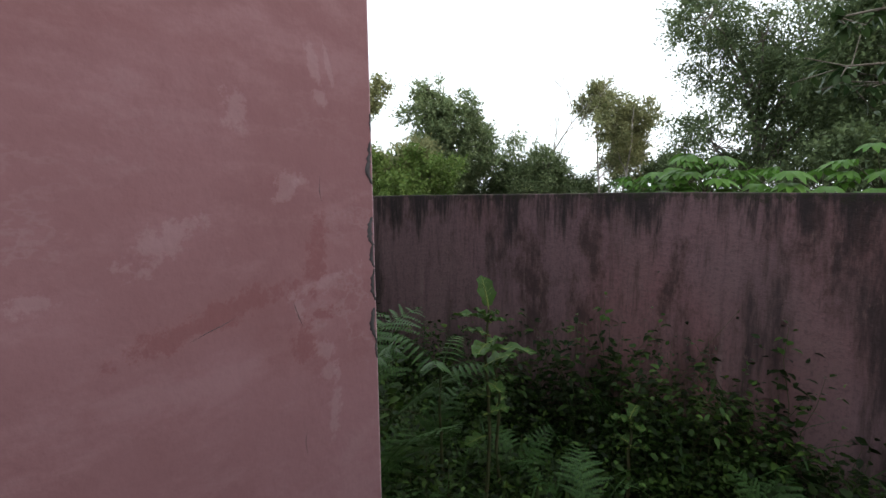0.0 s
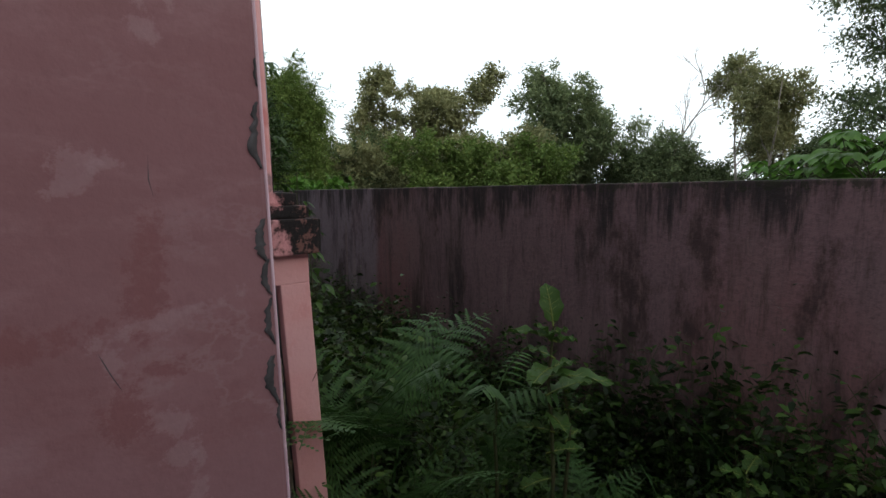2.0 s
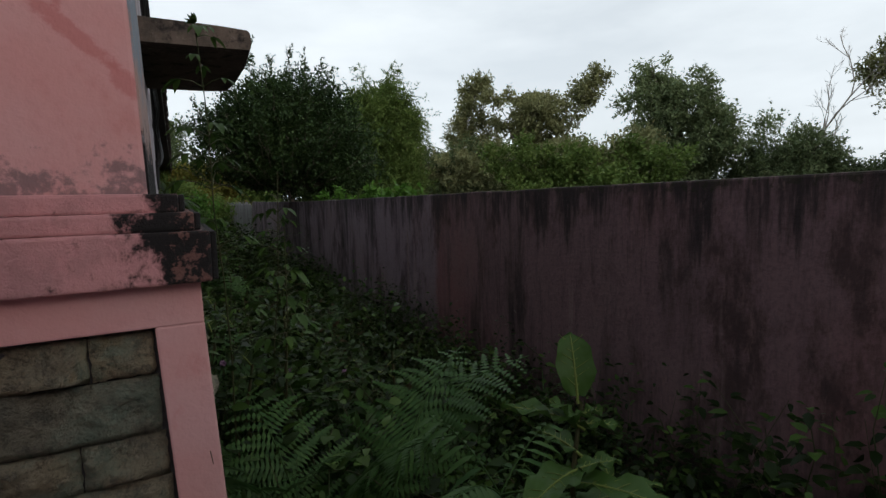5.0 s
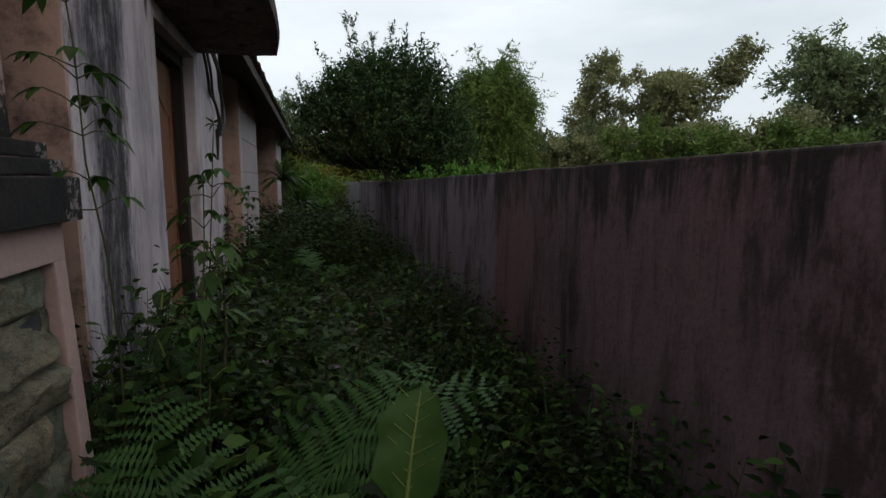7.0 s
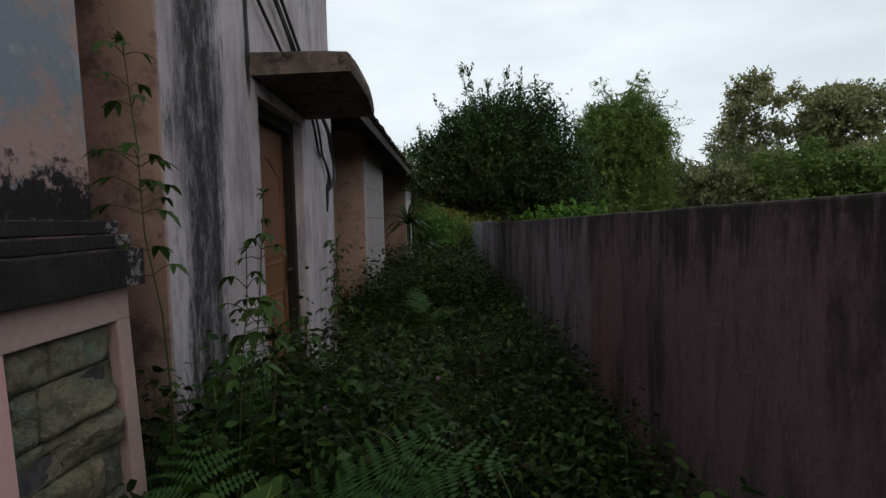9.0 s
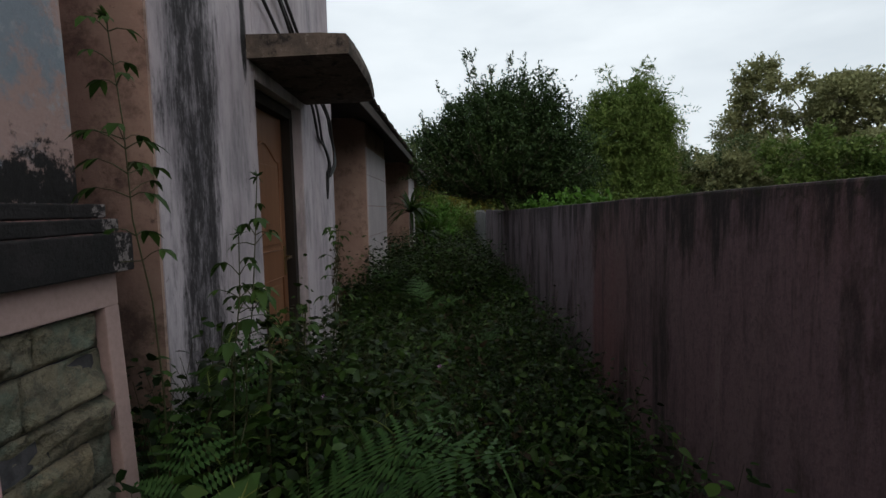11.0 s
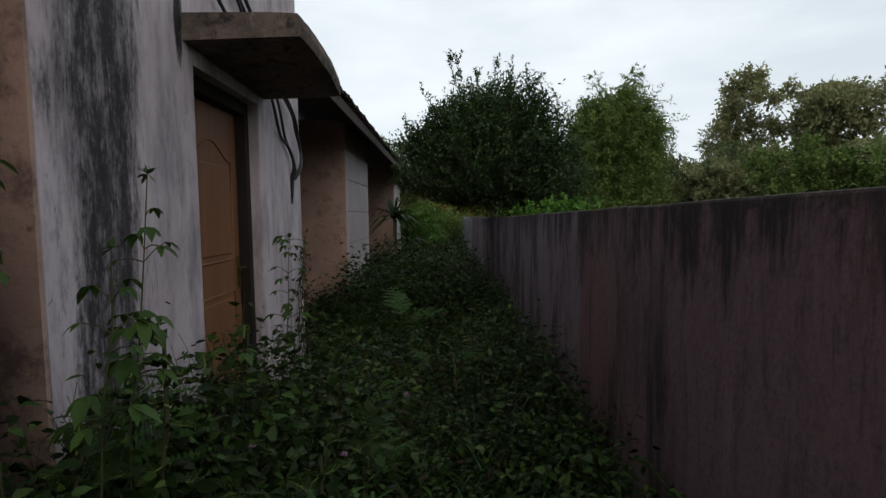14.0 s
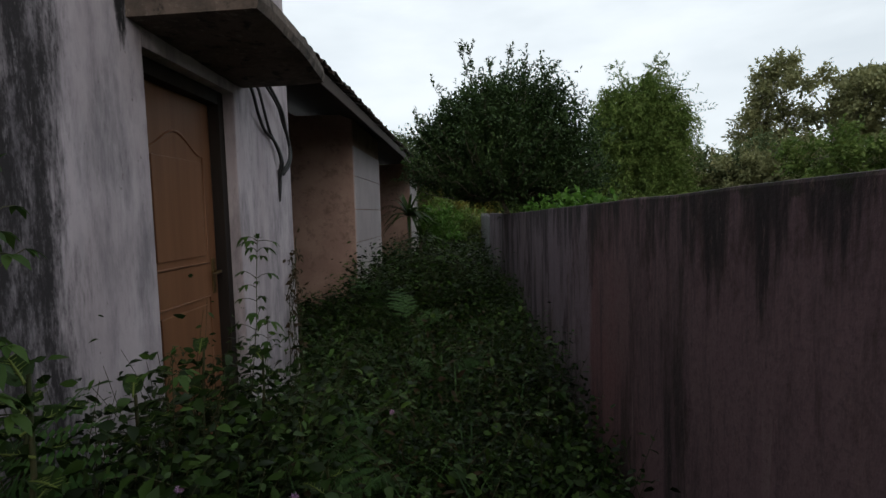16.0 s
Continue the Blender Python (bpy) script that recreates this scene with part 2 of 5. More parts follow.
M_PILLAR = pillar_material()
M_CORNICE = cornice_material("mouldy_cornice", (0.522, 0.255, 0.263, 1), (0.395, 0.204, 0.211, 1), ("X", -1.345, 0.22, 0.20, -0.08))
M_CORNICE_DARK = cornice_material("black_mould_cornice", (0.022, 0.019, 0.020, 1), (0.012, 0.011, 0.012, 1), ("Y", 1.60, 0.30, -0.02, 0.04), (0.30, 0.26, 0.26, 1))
def white_material():
    """Old whitewash gone lilac-grey: rain wash all over, one broad black mould run that frays into thin streaks, pale scratches."""
    k = Nodes("weathered_white_plaster", 0.86)
    c = k.mix(k.ramp(k.noise(2.0, 6, 0.6, (1, 1, 0.5)), 0.36, 0.66), (0.41, 0.352, 0.376, 1), (0.50, 0.446, 0.476, 1))
    c = k.mix(k.ramp(k.noise(5, 8, 0.72, (1, 1, 0.24), 3), 0.42, 0.70, 0.0, 0.85), c, (0.17, 0.155, 0.175, 1))
    c = k.mix(k.ramp(k.noise(13, 8, 0.75, (1, 1, 0.5), 18), 0.52, 0.72, 0.0, 0.5), c, (0.22, 0.195, 0.21, 1))
    away = k.math("ABSOLUTE", k.math("SUBTRACT", k.math("ADD", k.axis("Y"), k.math("MULTIPLY", k.noise(2.2, 4, 0.6, off=26), 0.16)), 2.51), 0.0)
    rough = k.math("ADD", k.math("MULTIPLY", k.noise(10, 8, 0.75, (1, 1, 0.22), 6), 0.62), k.math("MULTIPLY", k.noise(38, 7, 0.75, (1, 1, 0.20), 12), 0.38))
    lim = k.math("ADD", rough, k.ramp(away, 0.06, 0.36, 0.15, -0.09))
    c = k.mix(k.ramp(lim, 0.44, 0.62, 0.0, 0.75), c, (0.105, 0.095, 0.106, 1))
    crumb = k.math("MULTIPLY", k.math("SUBTRACT", k.noise(70, 7, 0.78, (1, 1, 0.5), 40), 0.5), 0.34)
    c = k.mix(k.ramp(k.math("ADD", lim, crumb), 0.54, 0.70, 0.0, 0.95), c, (0.022, 0.019, 0.021, 1))
    edge = k.math("ABSOLUTE", k.math("SUBTRACT", k.axis("Y"), 2.99), 0.0)
    low = k.math("ADD", rough, k.math("ADD", k.ramp(edge, 0.0, 0.10, 0.16, -0.3), k.ramp(k.axis("Z"), 2.0, 2.45, -0.25, 0.0)))
    c = k.mix(k.ramp(low, 0.45, 0.60, 0.0, 1.0), c, (0.016, 0.015, 0.016, 1))
    c = k.mix(k.ramp(k.noise(24, 8, 0.75, (1, 1, 0.22), 21), 0.56, 0.68, 0.0, 0.55), c, (0.37, 0.335, 0.36, 1))
    c = k.mix(k.ramp(k.noise(40, 5, 0.6, (1, 1, 0.6), 2), 0.66, 0.72, 0.0, 0.6), c, (0.16, 0.13, 0.14, 1))
    k.bump(k.math("ADD", rough, k.math("MULTIPLY", k.noise(60, 4, 0.6), 0.3)), 0.4, 0.012)
    return k.color(c)


M_WHITE = white_material()
def peach_material(name, damp):
    """Peach paint, blotched by damp and flecked with dirt."""
    k = Nodes(name, 0.86)
    c = k.mix(k.ramp(k.noise(1.6, 7, 0.65), 0.38, 0.64), (0.39, 0.265, 0.215, 1), (0.31, 0.20, 0.165, 1))
    c = k.mix(k.ramp(k.noise(4.5, 8, 0.72, off=6), 0.50 - 0.07 * damp, 0.68 - 0.05 * damp, 0.0, 0.6 + 0.3 * damp), c, (0.12, 0.078, 0.066, 1))
    c = k.mix(k.ramp(k.noise(18, 8, 0.74, off=9), 0.60, 0.70, 0.0, 0.7), c, (0.05, 0.036, 0.032, 1))
    c = k.mix(k.ramp(k.noise(9, 7, 0.7, off=14), 0.60, 0.70, 0.0, 0.5), c, (0.40, 0.28, 0.22, 1))
    k.bump(k.noise(30, 7, 0.7), 0.5, 0.01)
    return k.color(c)


M_BROWN = peach_material("peach_plaster", 0.0)
M_DAMP = peach_material("damp_peach_plaster", 1.0)
M_FRAME = plaster("pale_pink_plaster", (0.448, 0.308, 0.286, 1), (0.403, 0.280, 0.263, 1), (0.112, 0.078, 0.067, 1), 6.0, 1.0, 0.5, (0.493, 0.246, 0.190, 1), 6.6)
# for the added, unseen light-blocking walls behind the path
M_SHADE_WALL = plaster("shade_wall_plaster", (0.24, 0.14, 0.13, 1), (0.20, 0.125, 0.12, 1), MOULD, 3.0, 1.4, 0.7, None, 3.3)
M_PANEL = plaster("grey_white_paint", (0.54, 0.49, 0.51, 1), (0.46, 0.42, 0.44, 1), MOULD, 3.4, 1.2, 0.35, None, 5.1)


def boundary_material():
    """Pink wall paint gone mauve, with a black mould edge at the top, drips, long rain streaks and blotches."""
    k = Nodes("boundary_plaster", 0.88)
    c = k.mix(k.ramp(k.noise(0.55, 3, 0.5), 0.38, 0.62), (0.196, 0.098, 0.101, 1), (0.176, 0.111, 0.122, 1))
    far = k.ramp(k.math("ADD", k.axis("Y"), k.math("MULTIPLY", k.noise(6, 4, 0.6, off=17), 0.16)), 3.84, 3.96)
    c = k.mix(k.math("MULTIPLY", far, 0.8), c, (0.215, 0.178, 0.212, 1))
    c = k.mix(k.ramp(k.noise(2.4, 7, 0.65, (1, 1, 0.6), 3), 0.45, 0.70, 0.0, 0.55), c, (0.175, 0.118, 0.122, 1))
    c = k.mix(k.ramp(k.noise(2.1, 9, 0.74, (1, 1, 0.45), 8), 0.49, 0.62, 0.0, 0.85), c, (0.045, 0.027, 0.026, 1))
    long = k.noise(3.4, 8, 0.68, (1, 1, 0.16), 2)
    c = k.mix(k.ramp(long, 0.46, 0.66, 0.0, 0.9), c, (0.022, 0.019, 0.019, 1))
    c = k.mix(k.ramp(k.noise(14, 8, 0.75, (1, 1, 0.11), 31), 0.53, 0.68, 0.0, 0.5), c, (0.034, 0.024, 0.024, 1))
    c = k.mix(k.ramp(k.noise(5.0, 5, 0.6, (1, 1, 0.07), 15), 0.60, 0.68, 0.0, 0.45), c, (0.27, 0.20, 0.20, 1))
    depth = k.math("SUBTRACT", 1.57, k.axis("Z"))
    drip = k.math("SUBTRACT", k.noise(11.0, 6, 0.7, (1, 1, 0.12), 5), k.math("MULTIPLY", depth, 0.62))
    c = k.mix(k.ramp(drip, 0.33, 0.54, 0.0, 0.95), c, (0.024, 0.020, 0.021, 1))
    c = k.mix(k.ramp(k.math("ADD", k.noise(20, 6, 0.7, off=61), k.ramp(k.axis("Z"), 1.40, 1.56, -0.4, 0.05)), 0.50, 0.60, 0.0, 0.7), c, (0.022, 0.026, 0.012, 1))
    fine = k.noise(55, 4, 0.65)
    c = k.mix(k.ramp(fine, 0.45, 0.75, 0.0, 0.45), c, (0.045, 0.03, 0.03, 1))
    c = k.mix(k.ramp(k.noise(28, 7, 0.75, (1, 1, 0.3), 51), 0.56, 0.68, 0.0, 0.5), c, (0.20, 0.13, 0.125, 1))
    k.bump(k.math("ADD", k.noise(7, 6, 0.65), k.math("MULTIPLY", fine, 0.4)), 0.45, 0.014)
    return k.color(c)


M_BOUND = boundary_material()
def canopy_material():
    """Bare concrete blackened by mould, with pale lichen and rust-brown patches."""
    k = Nodes("mouldy_concrete", 0.9)
    c = k.mix(k.ramp(k.noise(4, 8, 0.7), 0.40, 0.62), (0.125, 0.096, 0.08, 1), (0.07, 0.056, 0.048, 1))
    c = k.mix(k.ramp(k.noise(22, 8, 0.75, off=3), 0.55, 0.66, 0.0, 0.7), c, (0.23, 0.20, 0.165, 1))
    c = k.mix(k.ramp(k.noise(9, 8, 0.72, off=7), 0.52, 0.64, 0.0, 0.85), c, MOULD)
    k.bump(k.noise(40, 8, 0.72), 0.7, 0.012)
    return k.color(c)


M_CANOPY = canopy_material()
M_CEMENT = simple("bare_cement", (0.045, 0.043, 0.046, 1), (0.085, 0.08, 0.085, 1), 40, 0.9)
M_TILE = simple("roof_tile", (0.03, 0.024, 0.022, 1), (0.06, 0.042, 0.036, 1), 14, 0.9)
M_FASCIA = simple("fascia_board", (0.028, 0.021, 0.018, 1), (0.055, 0.041, 0.035, 1), 6, 0.8, (1, 0.1, 1))
M_DARKWOOD = simple("dark_wood", (0.010, 0.007, 0.006, 1), (0.026, 0.018, 0.014, 1), 10, 0.7, (1, 1, 0.1))
M_DOOR = simple("orange_brown_door", (0.205, 0.094, 0.048, 1), (0.16, 0.07, 0.035, 1), 5, 0.45, (1, 3, 0.12), 0.1)
M_METAL = simple("aged_brass", (0.25, 0.17, 0.07, 1), (0.12, 0.09, 0.05, 1), 60, 0.4, metal=0.9)
M_CABLE = simple("black_cable", (0.012, 0.012, 0.013, 1), (0.03, 0.03, 0.03, 1), 30, 0.5)
M_SOIL = simple("soil_litter", (0.016, 0.012, 0.009, 1), (0.035, 0.026, 0.017, 1), 7, 0.95, bump=0.8)
M_FENCE = simple("weathered_white_fence", (0.30, 0.30, 0.31, 1), (0.15, 0.145, 0.15, 1), 6, 0.8, (1, 1, 0.2))
M_BARK = simple("bark", (0.10, 0.08, 0.062, 1), (0.19, 0.165, 0.14, 1), 12, 0.9, (1, 1, 0.3), 0.8)
M_PALEBARK = simple("pale_bark", (0.36, 0.32, 0.28, 1), (0.22, 0.19, 0.16, 1), 9, 0.85, (1, 1, 0.4), 0.5)
M_STEM = simple("green_stem", (0.030, 0.046, 0.014, 1), (0.055, 0.046, 0.022, 1), 20, 0.7)


M_LILAC = simple("lilac_petal", (0.34, 0.20, 0.36, 1), (0.45, 0.28, 0.44, 1), 50, 0.7)


def stone_material():
    k = Nodes("split_stone", 0.9)
    info = k.t.nodes.new("ShaderNodeObjectInfo").outputs["Random"]
    c = k.mix(info, (0.312, 0.301, 0.231, 1), (0.566, 0.448, 0.288, 1))
    n = k.noise(14, 6, 0.65)
    c = k.mix(k.ramp(k.noise(30, 9, 0.8, off=12), 0.47, 0.60, 0.0, 0.7), c, (0.098, 0.091, 0.076, 1))
    c = k.mix(k.ramp(n, 0.35, 0.7, 0.0, 0.6), c, (0.166, 0.165, 0.136, 1))
    c = k.mix(k.ramp(k.noise(8, 5, 0.6, off=4), 0.58, 0.7, 0.0, 0.6), c, (0.390, 0.256, 0.116, 1))
    c = k.mix(k.ramp(k.noise(5, 6, 0.7, off=21), 0.46, 0.64, 0.0, 0.6), c, (0.244, 0.338, 0.264, 1))
    k.bump(k.math("ADD", k.noise(28, 8, 0.75, off=1), k.math("MULTIPLY", k.noise(90, 6, 0.7, off=2), 0.5)), 1.0, 0.05)
    return k.color(c)


M_STONE = stone_material()
G_UNDER = leafy("undergrowth_leaf", (0.007, 0.015, 0.003, 1), (0.058, 0.110, 0.025, 1), 0.42, 0.22, 0.10, 2.6)
G_FERN = leafy("fern_leaf", (0.032, 0.076, 0.022, 1), (0.067, 0.128, 0.037, 1), 0.45, 0.25, 0.12)
G_BROAD = leafy("broad_leaf", (0.055, 0.105, 0.018, 1), (0.036, 0.08, 0.024, 1), 0.38, 0.3)
G_VEIN = leafy("leaf_vein", (0.16, 0.20, 0.055, 1), (0.18, 0.22, 0.06, 1), 0.45)
G_WEED = leafy("weed_leaf", (0.016, 0.036, 0.007, 1), (0.080, 0.135, 0.028, 1), 0.40, 0.28, 0.10, 2.0)
G_TALL = leafy("tall_weed_leaf", (0.026, 0.056, 0.013, 1), (0.066, 0.118, 0.028, 1), 0.42, 0.3, 0.10)
G_BUSH = leafy("dark_bush_leaf", (0.024, 0.049, 0.019, 1), (0.061, 0.101, 0.032, 1), 0.4, 0.2)
G_VINE = leafy("vine_tree_leaf", (0.086, 0.149, 0.034, 1), (0.184, 0.241, 0.067, 1), 0.5)
G_TREE = leafy("tree_leaf", (0.14, 0.19, 0.095, 1), (0.235, 0.28, 0.13, 1), 0.5)
G_OLIVE = leafy("olive_tree_leaf", (0.20, 0.22, 0.105, 1), (0.31, 0.305, 0.15, 1), 0.5)
G_DEEP = leafy("deep_tree_leaf", (0.084, 0.120, 0.060, 1), (0.156, 0.198, 0.084, 1), 0.5)
G_BRIGHT = leafy("bright_leaf", (0.10, 0.21, 0.035, 1), (0.07, 0.165, 0.03, 1), 0.4, 0.35)
G_DRY = leafy("dry_leaf", (0.045, 0.03, 0.018, 1), (0.075, 0.055, 0.028, 1), 0.7)
G_YELLOW = leafy("yellow_green_leaf", (0.15, 0.17, 0.035, 1), (0.20, 0.15, 0.04, 1), 0.5)

# ---- mesh helpers ----
rng = np.random.default_rng(7)


class Geo:
    """Collects vertices, triangles and quads, and makes one mesh of them."""

    def __init__(self):
        self.v, self.tri, self.quad, self.n = [], [], [], 0

    def add(self, v, tri=None, quad=None):
        v = np.asarray(v, float).reshape(-1, 3)
        if tri is not None and len(tri):
            self.tri.append(np.asarray(tri, int).reshape(-1, 3) + self.n)
        if quad is not None and len(quad):
            self.quad.append(np.asarray(quad, int).reshape(-1, 4) + self.n)
        self.v.append(v)
        self.n += len(v)
        return self

    def mesh(self, name, material, smooth=False):
        me = bpy.data.meshes.new(name)
        v = np.concatenate(self.v)
        tri = np.concatenate(self.tri) if self.tri else np.zeros((0, 3), int)
        quad = np.concatenate(self.quad) if self.quad else np.zeros((0, 4), int)
        me.vertices.add(len(v))
        me.vertices.foreach_set("co", v.astype(np.float32).ravel())
        loops = np.concatenate([tri.ravel(), quad.ravel()])
        me.loops.add(len(loops))
        me.loops.foreach_set("vertex_index", loops.astype(np.int32))
        me.polygons.add(len(tri) + len(quad))
        starts = np.concatenate([np.arange(len(tri)) * 3, len(tri) * 3 + np.arange(len(quad)) * 4])
        me.polygons.foreach_set("loop_start", starts.astype(np.int32))
        if smooth:
            me.polygons.foreach_set("use_smooth", np.ones(len(starts), bool))
        me.update(calc_edges=True)
        me.validate()
        me.materials.append(material)
        return me


def unit(a):
    return a / np.maximum(np.linalg.norm(a, axis=-1, keepdims=True), 1e-9)


def add_leaves(g, base, way, up, length, width, fold=0.2, droop=0.15, rich=True):
    """Leaves at base, along way, with faces turned to up. rich: twelve-sided with a folded midrib, else a folded rhombus."""
    base, way = np.asarray(base, float), unit(np.asarray(way, float))
    n = len(base)
    side = unit(np.cross(way, up))
    nor = np.cross(side, way)
    L, W = np.broadcast_to(length, n)[:, None], np.broadcast_to(width, n)[:, None]
    if rich:
        rows = ((0.0, 0.0), (0.3, 0.5), (0.65, 0.42), (1.0, 0.0))
        pts = []
        for s, w in rows:
            c = base + way * L * s - nor * L * droop * s * s
            if w == 0:
                pts.append(c)
            else:
                lift = nor * W * w * fold
                pts += [c - side * W * w + lift, c, c + side * W * w + lift]
        v = np.stack(pts, 1).reshape(-1, 3)
        t = np.array([(0, 2, 1), (0, 3, 2), (4, 5, 7), (5, 6, 7)])
        q = np.array([(1, 2, 5, 4), (2, 3, 6, 5)])
        o = (np.arange(n) * 8)[:, None, None]
        g.add(v, (t + o).reshape(-1, 3), (q + o).reshape(-1, 4))
    else:
        mid = base + way * L * 0.45
        tip = base + way * L - nor * L * droop
        lift = nor * W * 0.5 * fold
        v = np.stack([base, mid - side * W * 0.5 + lift, tip, mid + side * W * 0.5 + lift], 1).reshape(-1, 3)
        t = np.array([(0, 2, 1), (0, 3, 2)])
        g.add(v, (t + (np.arange(n) * 4)[:, None, None]).reshape(-1, 3))


def add_tube(g, pts, radii, sides=6):
    pts = np.asarray(pts, float)
    radii = np.broadcast_to(radii, len(pts))
    tan = unit(np.gradient(pts, axis=0))
    ref = np.array([0.31, 0.17, 0.93]) if abs(tan[0][2]) < 0.9 else np.array([0.95, 0.2, 0.1])
    a = unit(np.cross(tan, ref))
    b = np.cross(tan, a)
    ang = np.linspace(0, 2 * np.pi, sides, endpoint=False)
    ring = a[:, None] * np.cos(ang)[None, :, None] + b[:, None] * np.sin(ang)[None, :, None]
    v = pts[:, None] + ring * radii[:, None, None]
    i, j = np.meshgrid(np.arange(len(pts) - 1), np.arange(sides), indexing="ij")
    k = (j + 1) % sides
    q = np.stack([i * sides + j, i * sides + k, (i + 1) * sides + k, (i + 1) * sides + j], -1).reshape(-1, 4)
    g.add(v.reshape(-1, 3), None, q)


def wavy(p0, p1, n=6, sag=0.0, wob=0.0):
    p0, p1 = np.asarray(p0, float), np.asarray(p1, float)
    s = np.linspace(0, 1, n)[:, None]
    p = p0 + (p1 - p0) * s
    p[:, 2] += (np.sin(s[:, 0] * np.pi) * sag)
    w = rng.normal(size=(n, 3)) * wob
    w[0] = 0
    return p + w


def empty(name, label, category, at=(0, 0, 0), group="", kind=""):
    ob = new(name)
    ob.empty_display_size = 0.1
    ob.location = at
    return tagged(ob, label, category, group, kind)


def part(name, geo, material, parent, label="", smooth=False):
    """One mesh under a thing or a part. geo: a Geo, a bmesh or a mesh, in the parent's own space."""
    if isinstance(geo, Geo):
        me = geo.mesh(name, material, smooth)
    elif isinstance(geo, bmesh.types.BMesh):
        me = bpy.data.meshes.new(name)
        geo.to_mesh(me)
        geo.free()
        me.materials.append(material)
        if smooth:
            me.polygons.foreach_set("use_smooth", [True] * len(me.polygons))
    else:
        me = geo
    ob = new(name, me)
    ob.parent = parent
    return tagged(ob, label)


def box(x0, x1, y0, y1, z0, z1, bevel=0.0, cuts=0, rough=0.0):
    """A block with worn edges: bevel, and cuts with a little unevenness."""
    bm = bmesh.new()
    bmesh.ops.create_cube(bm, size=1.0)
    for v in bm.verts:
        v.co = Vector(((x0, x1)[v.co.x > 0], (y0, y1)[v.co.y > 0], (z0, z1)[v.co.z > 0]))
    if bevel:
        bmesh.ops.bevel(bm, geom=bm.edges[:], offset=bevel, segments=2, profile=0.6, affect="EDGES")
    if cuts:
        bmesh.ops.subdivide_edges(bm, edges=[e for e in bm.edges if e.calc_length() > 0.15], cuts=cuts, use_grid_fill=True)
    if rough:
        for v in bm.verts:
            v.co += Vector(noise.noise_vector(v.co * 6)) * rough + Vector(noise.noise_vector(v.co * 25)) * rough * 0.4
    return bm


def structure(name, bm, material, label, category, smooth=False):
    return tagged(part(name, bm, material, None, smooth=smooth), label, category, kind="structure")


# ---- ground ----
def ground_height(x, y):
    h = 0.10 * np.exp(-((x + 0.9) ** 2 + (y - 8.0) ** 2) / 3.0)
    h = h + 0.03 * np.sin(x * 2.1 + 0.6) * np.cos(y * 1.7) + 0.02 * np.sin(y * 3.1 + x)
    return h * np.exp(-np.maximum(0, np.hypot(x, y - 5) - 12) / 8)


def build_ground():
    a = np.concatenate([[-400, -150, -60, -30, -16], np.linspace(-10, 10, 81), [16, 30, 60, 150, 400]])
    b = np.concatenate([[-400, -150, -60, -30, -16], np.linspace(-8, 26, 120), [34, 60, 150, 400]])
    X, Y = np.meshgrid(a, b, indexing="ij")
    v = np.stack([X, Y, ground_height(X, Y)], -1).reshape(-1, 3)
    i, j = np.meshgrid(np.arange(len(a) - 1), np.arange(len(b) - 1), indexing="ij")
    m = len(b)
    q = np.stack([i * m + j, (i + 1) * m + j, (i + 1) * m + j + 1, i * m + j + 1], -1).reshape(-1, 4)
    ob = part("ground", Geo().add(v, None, q), M_SOIL, None, smooth=True)
    tagged(ob, "dark soil and leaf litter under overgrown weeds", "ground", kind="structure")


build_ground()

# ---- walls ----
WX = -1.49          # face of the white building
BX = 0.59           # face of the boundary wall


